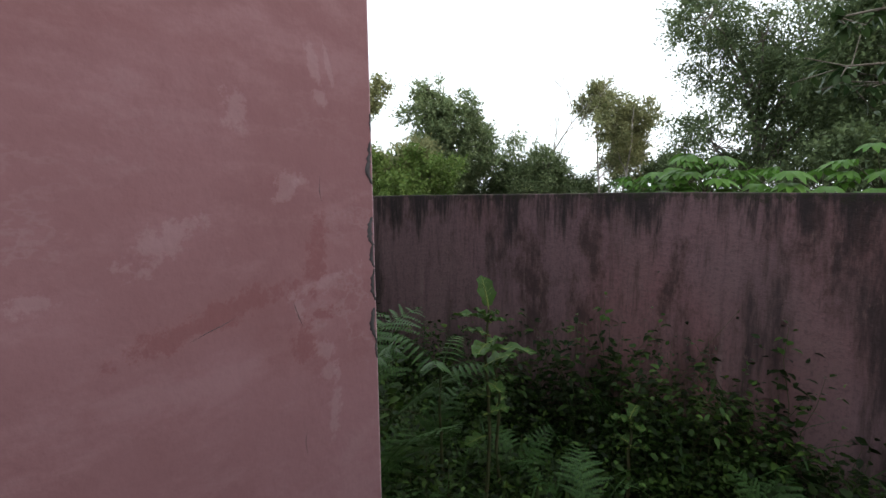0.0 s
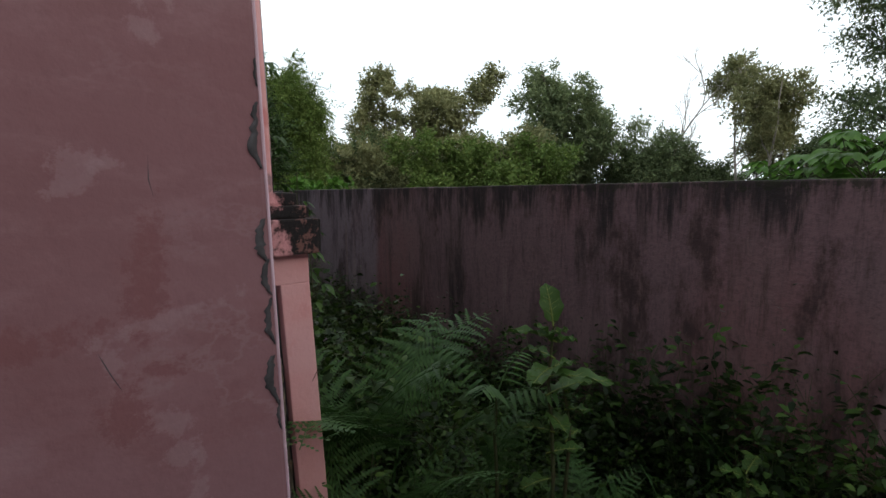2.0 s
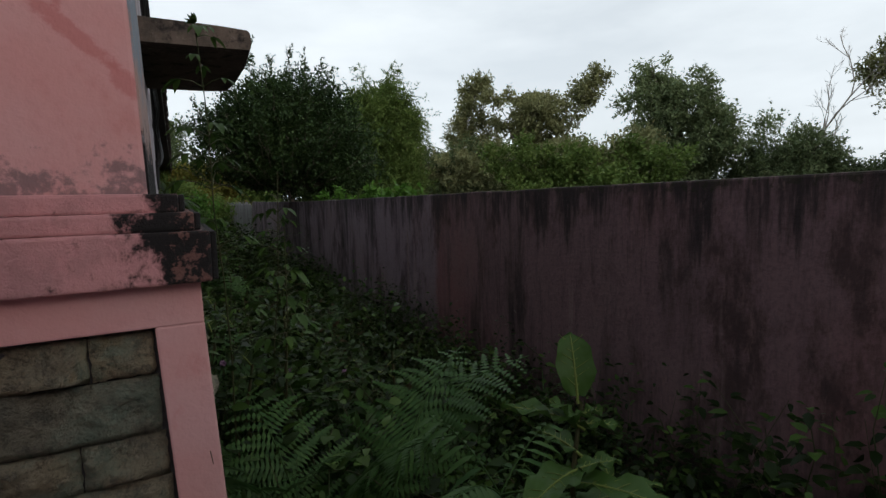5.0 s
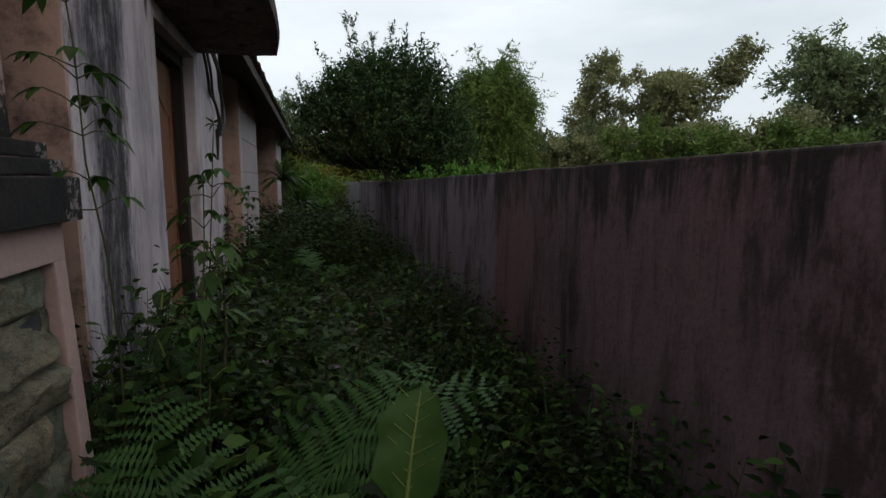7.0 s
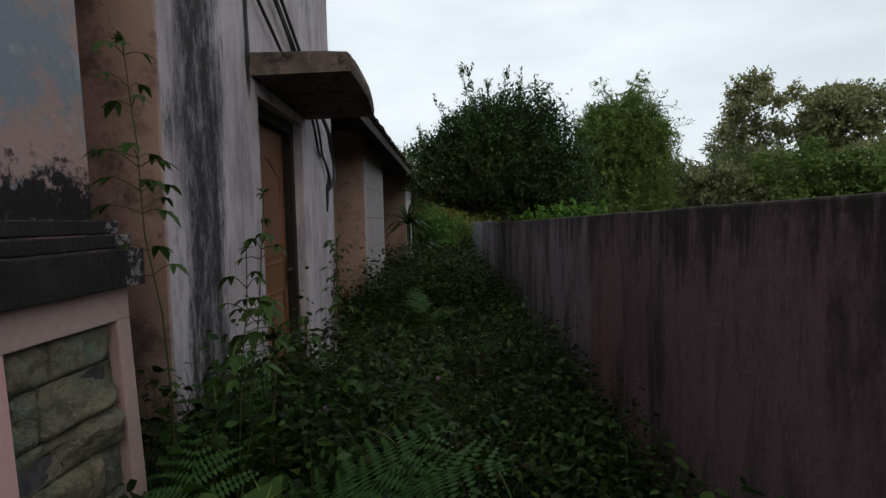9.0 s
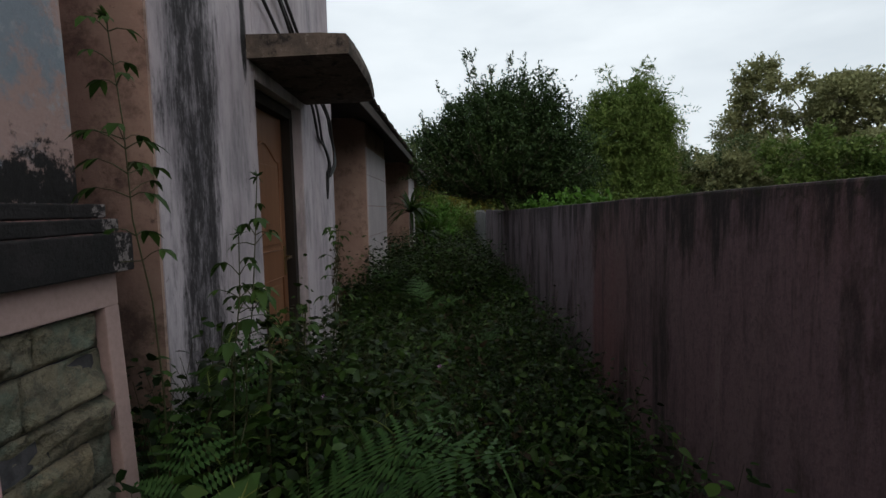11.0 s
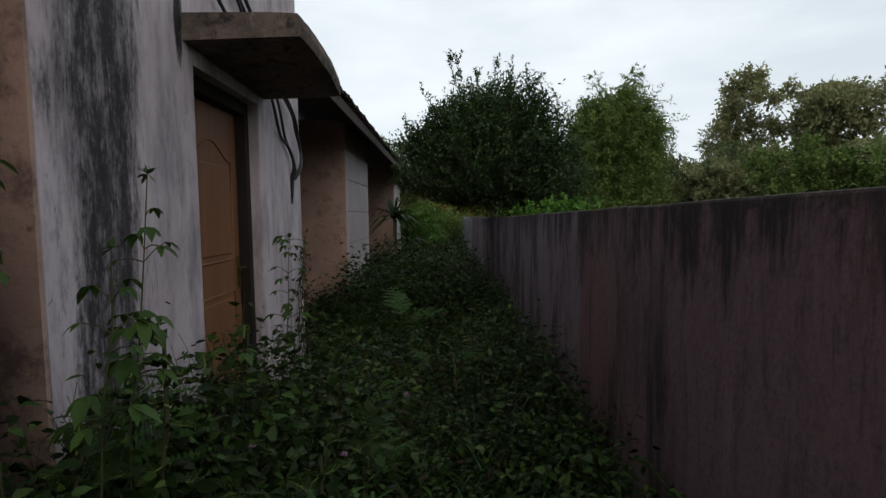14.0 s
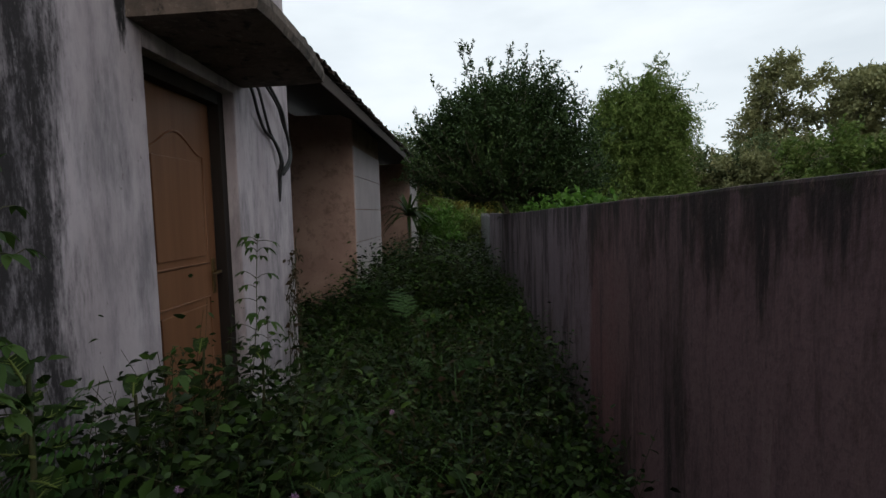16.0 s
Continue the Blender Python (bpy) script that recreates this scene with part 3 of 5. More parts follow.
def build_pink_corner():
    w = structure("wall_corner", box(-7.0, -1.789, 0.23, 1.13, -0.05, 6.4, 0.006, 0), M_PINK, "smooth pink plaster house corner with flaked paint", "wall")
    # thin coat on the alley face, painted paler and bluer for sky light
    part("corner_side", box(-1.7885, -1.784, 0.236, 1.128, -0.05, 6.39, 0.002), M_SKYLIT_SIDE, w, "pale pink plaster side, tinted lavender for the sky light on it")
    for z0, z1, wd in ((1.672, 1.702, 0.005), (1.582, 1.655, 0.016), (1.475, 1.525, 0.018), (1.435, 1.478, 0.013), (1.375, 1.432, 0.012), (1.300, 1.362, 0.019), (1.268, 1.305, 0.006)):
        n = 16
        z = np.linspace(z0, z1, n)
        body = np.sin(np.linspace(0.12, np.pi - 0.12, n)) ** 0.5
        left = 0.6 * wd * body * np.convolve(rng.uniform(0.2, 1.5, n + 4), np.ones(5) / 5, "valid") * rng.uniform(0.88, 1.12, n)
        right = 0.004 + 0.006 * rng.random(n)
        right = np.minimum(right, left * 0.8)
        xr = -1.790 - right
        xl = -1.790 - right - left
        v = np.concatenate([np.stack([xl, np.full(n, 0.2286), z], -1), np.stack([xr, np.full(n, 0.2286), z], -1), np.stack([xl, np.full(n, 0.236), z], -1), np.stack([xr, np.full(n, 0.236), z], -1)])
        k = np.arange(n - 1)
        g = Geo().add(v, None, np.concatenate([np.stack([a + k, b + k, b + k + 1, a + k + 1], -1) for a, b in ((0, n), (2 * n, 0), (n, 3 * n))]))
        part("paint_chip", g, M_CEMENT, w, "flaked spot of bare grey cement")
    for pts in (((-2.135, 1.372), (-2.10, 1.384), (-2.08, 1.389), (-2.05, 1.400)), ((-1.967, 1.406), (-1.962, 1.392), (-1.957, 1.378), (-1.945, 1.349)), ((-1.905, 1.60), (-1.907, 1.57), (-1.903, 1.545)), ((-1.95, 1.20), (-1.955, 1.17), (-1.951, 1.14))):
        g = Geo()
        add_tube(g, [(a, 0.2303, b) for a, b in pts], np.array([0.0002] + [0.0008] * (len(pts) - 2) + [0.0002]), 4)
        part("crack", g, M_CEMENT, w, "thin crack in the plaster")
    for ob in (w, *w.children):
        lean_out(ob)


def lean_out(ob):
    """Masonry a little out of plumb: its foot stands further out than its head."""
    for v in ob.data.vertices:
        if v.co.x > -2.7:
            v.co.x += 0.02 * (1.5 - v.co.z)


def build_pillar():
    base = empty("wall_pillar", "pink pillar with stone-clad plinth and mouldy moulded cornice", "pillar", kind="structure")
    part("shaft", box(-2.6, -1.42, 1.165, 1.615, 1.52, 6.4, 0.008, 0), M_PILLAR, base, "faded pink plaster shaft")
    part("shaft_side", box(-1.425, -1.416, 1.172, 1.61, 1.54, 6.4, 0.003), M_BLUEFADE, base, "blue-grey faded paint with mould at the foot")
    # plinth, with a sunk field on each of two faces
    part("plinth_core", box(-2.6, -1.372, 1.168, 1.615, -0.05, 1.35), M_CEMENT, base)
    fr = M_PILLAR
    part("frame_top", box(-1.95, -1.335, 1.13, 1.17, 1.262, 1.36, 0.004), fr, base)
    part("frame_stile", box(-1.43, -1.335, 1.13, 1.205, -0.05, 1.263, 0.005), fr, base)
    part("frame_stile", box(-1.375, -1.335, 1.562, 1.62, -0.05, 1.263, 0.005), M_FRAME, base, "pale weathered pink frame")
    part("frame_top", box(-1.375, -1.335, 1.17, 1.62, 1.262, 1.36, 0.004), M_FRAME, base, "pale weathered pink frame")
    for x, y0, y1, z0, z1, m in ((-1.30, 1.095, 1.653, 1.355, 1.462, M_CORNICE), (-1.327, 1.118, 1.638, 1.462, 1.502, M_CORNICE), (-1.354, 1.142, 1.628, 1.502, 1.542, M_CORNICE)):
        part("cornice_course", box(-2.6, x - 0.012, y0, y1, z0, z1, 0.006, 3, 0.003), m, base)
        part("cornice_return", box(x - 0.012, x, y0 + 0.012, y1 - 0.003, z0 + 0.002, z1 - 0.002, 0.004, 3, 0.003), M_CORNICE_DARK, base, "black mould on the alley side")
    # the plinth widens a little towards its foot
    for ob in base.children:
        if ob.name.startswith("shaft"):
            lean_out(ob)
        if ob.name.startswith(("plinth_core", "frame_")):
            for v in ob.data.vertices:
                if v.co.x > -1.5:
                    v.co.x += batter(v.co.z)
    return base


def batter(z):
    return 0.045 * max(0.0, 1.30 - z)


def stone_mesh(w, h, d, seed):
    """One split-faced stone, its face towards -y, its corner at the origin."""
    r = np.random.default_rng(seed)
    nx, nz = 12, 8
    X, Z = np.meshgrid(np.linspace(0, w, nx), np.linspace(0, h, nz), indexing="ij")
    edge = (np.minimum(np.minimum(X, w - X), np.minimum(Z, h - Z)) / 0.012).clip(0, 1)
    tilt = r.normal() * 0.12 * (X - w / 2) + r.normal() * 0.2 * (Z - h / 2)
    lump = sum(np.sin(X * f + r.uniform(0, 6)) * np.cos(Z * f * 1.3 + r.uniform(0, 6)) * a for f, a in ((26, 0.008), (60, 0.0065), (115, 0.0045)))
    Y = -d * (0.55 + 0.45 * edge) + (tilt + lump + r.normal(size=X.shape) * 0.0034) * edge
    front = np.stack([X + r.normal(size=X.shape) * 0.0012, Y, Z + r.normal(size=X.shape) * 0.0012], -1).reshape(-1, 3)
    rim = [i * nz for i in range(nx)] + [(nx - 1) * nz + j for j in range(1, nz)] + [i * nz + nz - 1 for i in range(nx - 2, -1, -1)] + [j for j in range(nz - 2, 0, -1)]
    back = front[rim].copy()
    back[:, 1] = 0.006
    i, j = np.meshgrid(np.arange(nx - 1), np.arange(nz - 1), indexing="ij")
    q = np.stack([i * nz + j, (i + 1) * nz + j, (i + 1) * nz + j + 1, i * nz + j + 1], -1).reshape(-1, 4)
    n = len(rim)
    k = np.arange(n)
    o = len(front)
    q2 = np.stack([np.array(rim)[k], o + k, o + (k + 1) % n, np.array(rim)[(k + 1) % n]], -1)
    return Geo().add(np.concatenate([front, back]), None, np.concatenate([q, q2])).mesh("stone", M_STONE)


def build_stones(base):
    r = random.Random(4)
    z, row = 1.256, 0
    while z > 0.0:
        h = r.uniform(0.085, 0.135)
        for face in (0, 1):
            a, end = (-1.90, -1.432) if face == 0 else (1.208, 1.560)
            first = True
            while a < end - 0.02:
                w = r.uniform(0.13, 0.31) * (0.55 if first and row % 2 else 1)
                first = False
                if end - a - w < 0.07:
                    w = end - a
                me = stone_mesh(w - 0.004, h - 0.004, 0.022, row * 31 + int((a + 5) * 100) + face)
                ob = new("stone", me)
                ob.parent = base
                ob.matrix_basis = pose(a + batter(z), 1.168, z - h) if face == 0 else pose(-1.372 + batter(z), a, z - h, 0, 0, 90)
                a += w
        z -= h
        row += 1


def build_boundary():
    bm = box(BX, BX + 0.15, -14.0, 15.6, -0.1, 1.57, 0.01)
    bmesh.ops.subdivide_edges(bm, edges=[e for e in bm.edges if e.calc_length() > 5], cuts=70, use_grid_fill=True)
    for v in bm.verts:
        if v.co.z > 1.5:
            v.co.z += 0.010 * noise.noise(Vector((v.co.y * 1.7, 0, 3))) + 0.006 * noise.noise(Vector((v.co.y * 7, 2, 3))) - 0.0125 * max(0, v.co.y - 0.5)* (v.co.y < 9.5) - 0.1125 * (v.co.y >= 9.5)
        v.co.x += 0.008 * noise.noise(Vector((v.co.y * 0.9, v.co.z, 1)))
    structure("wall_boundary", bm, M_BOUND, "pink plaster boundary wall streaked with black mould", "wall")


def build_white_house():
    y0, y1, top = 2.12, 4.96, 5.6
    d0, d1, dt = 3.13, 4.0, 2.26
    back = -6.0
    w = structure("wall_white", box(back, WX, y0 + 0.004, d0, -0.05, top, 0.012), M_WHITE, "weathered white wall with long black mould streaks", "wall")
    part("wall_piece", box(back, WX - 0.002, d1, y1, -0.05, top, 0.012), M_WHITE, w)
    part("wall_piece", box(back, WX - 0.001, d0, d1, dt, top), M_WHITE, w)
    part("threshold", box(back, WX - 0.03, d0, d1, -0.05, 0.19), M_CEMENT, w)
    part("end_wall", box(-2.7, WX - 0.006, y0 - 0.012, y0 + 0.004, -0.05, top - 0.01), M_DAMP, w, "peach plaster, damp and stained")
    part("recess_back", box(-3.0, -2.6, 1.60, y0, -0.05, top), M_DAMP, w, "dark back of the gap between the walls")
    # door
    fr = empty("door_1", "orange-brown wooden door in a dark frame, shut", "door", kind="structure")
    for a, b, c, d in ((d0, d0 + 0.065, 0.19, dt - 0.001), (d1 - 0.065, d1, 0.19, dt - 0.001), (d0 + 0.065, d1 - 0.065, dt - 0.08, dt - 0.001)):
        part("door_frame", box(WX - 0.17, WX - 0.07, a + 0.001, b - 0.001, c, d, 0.004), M_DARKWOOD, fr, "dark wooden frame")
    la, lb, lz, lt = d0 + 0.067, d1 - 0.067, 0.195, dt - 0.082
    leaf = part("door_leaf", box(WX - 0.165, WX - 0.135, la, lb, lz, lt, 0.003), M_DOOR, fr, "orange-brown varnished leaf")
    # raised mouldings of two fields, the upper one with an arched head
    def moulding(path, closed=True):
        g = Geo()
        add_tube(g, path, 0.008, 5)
        return g
    ya, yb = la + 0.10, lb - 0.10
    arch = [(WX - 0.134, ya, 1.25), (WX - 0.134, ya, 1.86)] + [(WX - 0.134, ya + (yb - ya) * s, 1.86 + 0.11 * math.sin(math.pi * s) ** 2) for s in np.linspace(0.08, 0.92, 12)] + [(WX - 0.134, yb, 1.86), (WX - 0.134, yb, 1.25), (WX - 0.134, ya, 1.25)]
    part("panel_moulding", moulding(arch), M_DOOR, leaf)
    low = [(WX - 0.134, ya, 0.36), (WX - 0.134, ya, 1.05), (WX - 0.134, yb, 1.05), (WX - 0.134, yb, 0.36), (WX - 0.134, ya, 0.36)]
    part("panel_moulding", moulding(low), M_DOOR, leaf)
    part("panel_field", box(WX - 0.137, WX - 0.126, ya + 0.04, yb - 0.04, 0.40, 1.01, 0.006), M_DOOR, leaf)
    part("panel_field", box(WX - 0.137, WX - 0.126, ya + 0.04, yb - 0.04, 1.29, 1.83, 0.006), M_DOOR, leaf)
    part("lock_plate", box(WX - 0.136, WX - 0.128, lb - 0.065, lb - 0.03, 1.06, 1.27, 0.003), M_METAL, leaf, "aged brass lock plate")
    g = Geo()
    add_tube(g, [(WX - 0.13, lb - 0.048, 1.19), (WX - 0.085, lb - 0.048, 1.19), (WX - 0.08, lb - 0.07, 1.19), (WX - 0.08, lb - 0.155, 1.185)], 0.008, 8)
    part("handle", g, M_METAL, leaf, "aged brass lever handle", True)


def build_canopy():
    th = empty("door_canopy", "mouldy concrete slab canopy over the door", "canopy", kind="structure")
    bm = bmesh.new()
    prof = [(WX + 0.001, 2.345), (WX + 0.001, 2.470), (-1.1, 2.468), (-0.965, 2.464), (-0.951, 2.45), (-0.945, 2.40), (-0.955, 2.36), (-1.1, 2.352)]
    rows = []
    for y in np.linspace(3.03, 4.12, 19):
        u = (y - 3.03) / 1.09
        lip = 0.018 + 0.10 * u * (1 - u) - 0.034 * u
        rows.append([bm.verts.new((x + lip * max(0.0, (x - WX) / 0.54), y + 0.006 * noise.noise(Vector((x * 14, y * 14, 5))), z - 0.03 * u + 0.006 * noise.noise(Vector((x * 9, y * 9, z * 9))) + 0.004 * noise.noise(Vector((x * 30, y * 30, z * 30))))) for x, z in prof])
    n = len(prof)
    for a, b in zip(rows, rows[1:]):
        for i in range(n):
            bm.faces.new((a[i], a[(i + 1) % n], b[(i + 1) % n], b[i]))
    bm.faces.new(rows[0][::-1])
    bm.faces.new(rows[-1])
    bmesh.ops.recalc_face_normals(bm, faces=bm.faces[:])
    part("slab", bm, M_CANOPY, th)
    return th


def build_cables():
    x = WX + 0.012
    runs = (((2.55, 3.25), (2.82, 2.93), (3.48, 2.62), (3.9, 2.47), (4.21, 2.36), (4.27, 2.18), (4.42, 2.10), (4.56, 2.06), (4.66, 1.93), (4.66, 1.82)),
            ((2.85, 3.3), (3.18, 3.02), (3.6, 2.78), (3.95, 2.58), (4.3, 2.38), (4.36, 2.22), (4.50, 2.10), (4.64, 2.0), (4.68, 1.88), (4.665, 1.80)),
            ((2.98, 3.25), (3.3, 2.98), (3.85, 2.66), (4.2, 2.50), (4.45, 2.40), (4.62, 2.30), (4.75, 2.20), (4.85, 2.08), (4.80, 1.94), (4.70, 1.84)),
            ((3.05, 3.3), (3.4, 3.0), (3.9, 2.70), (4.25, 2.52), (4.5, 2.41), (4.68, 2.28), (4.80, 2.15), (4.86, 2.0), (4.78, 1.90), (4.69, 1.82)))
    for i, run in enumerate(runs):
        P = np.array([(x + 0.012 * (k % 3) + 0.006 * i, a, b) for k, (a, b) in enumerate(run)])
        u = np.linspace(0, len(P) - 1, 46)
        Q = np.stack([np.interp(u, range(len(P)), P[:, k]) for k in range(3)], -1)
        for _ in range(3):
            Q[1:-1] = (Q[:-2] + 2 * Q[1:-1] + Q[2:]) / 4
        g = Geo()
        add_tube(g, Q, (0.011, 0.010, 0.009, 0.012)[i], 7)
        tagged(part("power_cable", g, M_CABLE, None, smooth=True), "black power cable hanging slack down the white wall", "cable", "cables on the white wall")
    g = Geo()
    add_tube(g, [(x, 4.68, 1.86), (x, 4.67, 1.74), (x - 0.004, 4.665, 1.62)], (0.012, 0.013, 0.006), 7)
    tagged(part("cable_stub", g, M_CABLE, None, smooth=True), "black taped cable end on the white wall", "cable")


def build_low_house():
    y0, y1 = 4.965, 27.0
    structure("wall_back", box(-3.9, -3.6, y0, y1, -0.05, 3.6), M_BROWN, "peach plaster wall deep under the eaves", "wall")
    for i, y in enumerate((8.985, 17.2, 25.4)):
        th = empty("wall_pier", "broad peach wall pier with a grey-white grooved front", "pier", group="piers under the eaves", kind="structure")
        part("pier_body", box(-3.6, -1.872, y, y + 2.355, -0.05, 3.1, 0.01), M_BROWN, th, "peach plaster")
        zs = (-0.05, 0.53, 1.065, 1.60, 2.13, 2.61)
        for a, b in zip(zs, zs[1:]):
            part("front_panel", box(-1.874, -1.85, y + 0.004, y + 2.351, a + 0.006, b - 0.006, 0.004), M_PANEL, th)
        part("pier_head", box(-1.95, -1.862, y + 0.01, y + 2.34, 2.612, 3.1), M_BROWN, th)
    roof = empty("roof_low_house", "dark tiled roof with low eaves", "roof", kind="structure")
    ex, ez = -1.42, 2.74
    part("fascia", box(ex - 0.025, ex, y0, y1, ez, ez + 0.13, 0.004), M_FASCIA, roof, "dark weathered fascia board")
    bm = bmesh.new()
    rise = 0.42
    pr = [(ex - 0.025, ez + 0.10), (-5.5, ez + 0.10 + rise * 4.055), (-5.5, ez + 0.13 + rise * 4.055), (ex - 0.025, ez + 0.13)]
    a = [bm.verts.new((x, y0, z)) for x, z in pr]
    b = [bm.verts.new((x, y1, z)) for x, z in pr]
    for i in range(4):
        bm.faces.new((a[i], a[(i + 1) % 4], b[(i + 1) % 4], b[i]))
    bm.faces.new(a[::-1])
    bm.faces.new(b)
    bmesh.ops.recalc_face_normals(bm, faces=bm.faces[:])
    part("roof_boards", bm, M_DARKWOOD, roof)
    # eave course of half-round tiles as single pieces, the courses above joined
    def tile(g, y, s, jig):
        n = 7
        ang = np.linspace(0, np.pi, n)
        rows = []
        for e, lift in ((0.0, 0.012), (0.36, 0.0)):
            dx = -(s + e)
            x = ex + 0.05 + dx * 0.922
            z = ez + 0.135 + (s + e) * rise * 0.922 + lift
            for k in (0, 1):
                rr = 0.098 - 0.012 * k
                rows.append(np.stack([np.full(n, x), y + np.cos(ang) * rr, z + np.sin(ang) * rr * 0.55 + jig], -1))
        v = np.concatenate(rows)
        q = []
        for r0, r1 in ((0, 2), (1, 3), (0, 1), (2, 3)):
            for i in range(n - 1):
                q.append((r0 * n + i, r0 * n + i + 1, r1 * n + i + 1, r1 * n + i))
        g.add(v, None, q)
    me = Geo()
    tile(me, 0.0, 0.0, 0.0)
    me = me.mesh("tile", M_TILE)
    for i in range(int((y1 - y0) / 0.2)):
        ob = new("tile", me)
        ob.parent = roof
        ob.matrix_basis = pose(random.uniform(-0.012, 0.012), y0 + 0.1 + i * 0.2, random.uniform(-0.006, 0.006))
    g = Geo()
    for c in range(1, 13):
        for i in range(int((y1 - y0) / 0.2)):
            tile(g, y0 + 0.1 + i * 0.2, c * 0.32, random.uniform(-0.006, 0.006))
    tagged(part("upper_tiles", g, M_TILE, roof), kind="stuff")
    structure("gable_wall", box(-5.5, -3.9, y0, y0 + 0.15, -0.05, 3.4), M_BROWN, "plain peach gable wall", "wall")


def build_fence():
    th = empty("fence", "weathered white slatted fence closing the far alley", "fence")
    for i in range(48):
        y = 15.75 + i * 0.17
        h = 1.42 + random.uniform(-0.05, 0.05)
        part("slat", box(BX - 0.01, BX + 0.015, y, y + 0.13, -0.02, h, 0.003), M_FENCE, th)
    for z in (0.35, 1.1):
        part("rail", box(BX + 0.015, BX + 0.06, 15.7, 23.95, z, z + 0.07, 0.003), M_FENCE, th)


def build_shade_walls():
    """Plain unseen walls behind the path, added to block low light from the alley mouth."""
    structure("wall_yard_south", box(-8.0, BX, -2.75, -2.55, -0.05, 3.0, 0.01), M_SHADE_WALL, "plain pink wall, unseen, added to block light", "wall")
    structure("wall_yard_west", box(-8.2, -8.0, -2.75, 0.6, -0.05, 3.0, 0.01), M_SHADE_WALL, "plain pink wall, unseen, added to block light", "wall")


build_shade_walls()
build_pink_corner()
PILLAR = build_pillar()
build_boundary()
build_white_house()
build_canopy()
build_cables()
build_low_house()
build_fence()

# ---- trees ----
def lobe_twigs(c, rad, n, hollow=0.45, clump=9, loose=0.17):
    """Twig roots and ways in an ellipsoid, more of them towards its skin."""
    m = max(4, n // clump)
    d = unit(rng.normal(size=(m, 3)))
    r = hollow + (1 - hollow) * rng.random(m) ** 0.6
    d, r = np.repeat(d, clump, 0), np.repeat(r, clump)
    p = np.asarray(c) + (d * r[:, None] + rng.normal(size=d.shape) * loose) * np.asarray(rad)
    return p, unit(d + rng.normal(size=d.shape) * 0.25)


def crown(lobes, twigs, per, length, width, twig_len, upward=0.3, rich=False, droop=0.15, tilt=0.8):
    g = Geo()
    vol = np.array([l[3] * l[4] for l in lobes])
    for l, share in zip(lobes, vol / vol.sum()):
        n = max(6, int(twigs * share))
        p, d = lobe_twigs(l[:3], (l[3], l[3], l[4]), n)
        n = len(p)
        way = unit(d * 0.8 + rng.normal(size=(n, 3)) * 0.5 + np.array([0, 0, upward]))
        s = np.tile(np.linspace(0.1, 1.0, per), n)
        P, D = np.repeat(p, per, 0), np.repeat(way, per, 0)
        base = P + D * (s * twig_len)[:, None] + rng.normal(size=P.shape) * twig_len * 0.06
        lw = unit(D * 0.6 + rng.normal(size=P.shape) * tilt)
        up = unit(np.array([0, 0, 1.0]) + rng.normal(size=P.shape) * 0.6)
        k = len(base)
        add_leaves(g, base, lw, up, length * rng.uniform(0.6, 1.25, k), width * rng.uniform(0.6, 1.25, k), 0.25, droop, rich)
    return g


def tree(name, label, base, lobes, trunk_r, leaf_mat, twigs, per, length, width, twig_len, bark=M_BARK, upward=0.3, lean=0.0, stems=1, group="", category="tree"):
    """A tree at base: tapered trunk, a limb to each lobe of the crown, twigs with leaves in the lobes (x, y, z, radius, half height)."""
    th = empty(name, label, category, base, group)
    g = Geo()
    top = max(l[2] for l in lobes)
    for sidx in range(stems):
        off = np.array([rng.normal() * 0.35, rng.normal() * 0.35, 0]) * (stems > 1)
        h = top * (0.85 if trunk_r > 0.055 else 0.5)
        pts = wavy(off + [0, 0, -0.1], off * 2.2 + [lean * h, 0, h], 8, 0, trunk_r * 0.7)
        add_tube(g, pts, np.linspace(trunk_r, trunk_r * 0.25, 8), 7)
        for l in lobes[sidx::stems]:
            s = np.clip(l[2] / h * 0.62, 0.15, 0.95)
            k = s * 7
            start = np.array([np.interp(k, range(8), pts[:, q]) for q in range(3)])
            add_tube(g, wavy(start, l[:3], 6, 0.05 * l[3], 0.05), np.linspace(trunk_r * 0.45, trunk_r * 0.12, 6), 5)
            for _ in range(5):
                d = unit(rng.normal(size=3) + np.array([0, 0, 0.5]))
                add_tube(g, wavy(np.array(l[:3]) - d * 0.1, np.array(l[:3]) + d * np.array([l[3], l[3], l[4]]) * 0.9, 5, 0, 0.04), np.linspace(trunk_r * 0.14, trunk_r * 0.04, 5), 4)
    part("trunk", g, bark, th, smooth=True)
    part("crown", crown(lobes, twigs, per, length, width, twig_len, upward), leaf_mat, th)
    return th


def lobed(spread, z0, z1, n, r, seed, squash=0.8):
    q = np.random.default_rng(seed)
    out = []
    for i in range(n):
        z = z0 + (z1 - z0) * (i + 0.5) / n
        a, d = q.uniform(0, 2 * np.pi), spread * q.uniform(0.25, 1.0)
        rr = r * q.uniform(0.7, 1.25)
        out.append((math.cos(a) * d, math.sin(a) * d, z, rr, rr * squash))
    return out


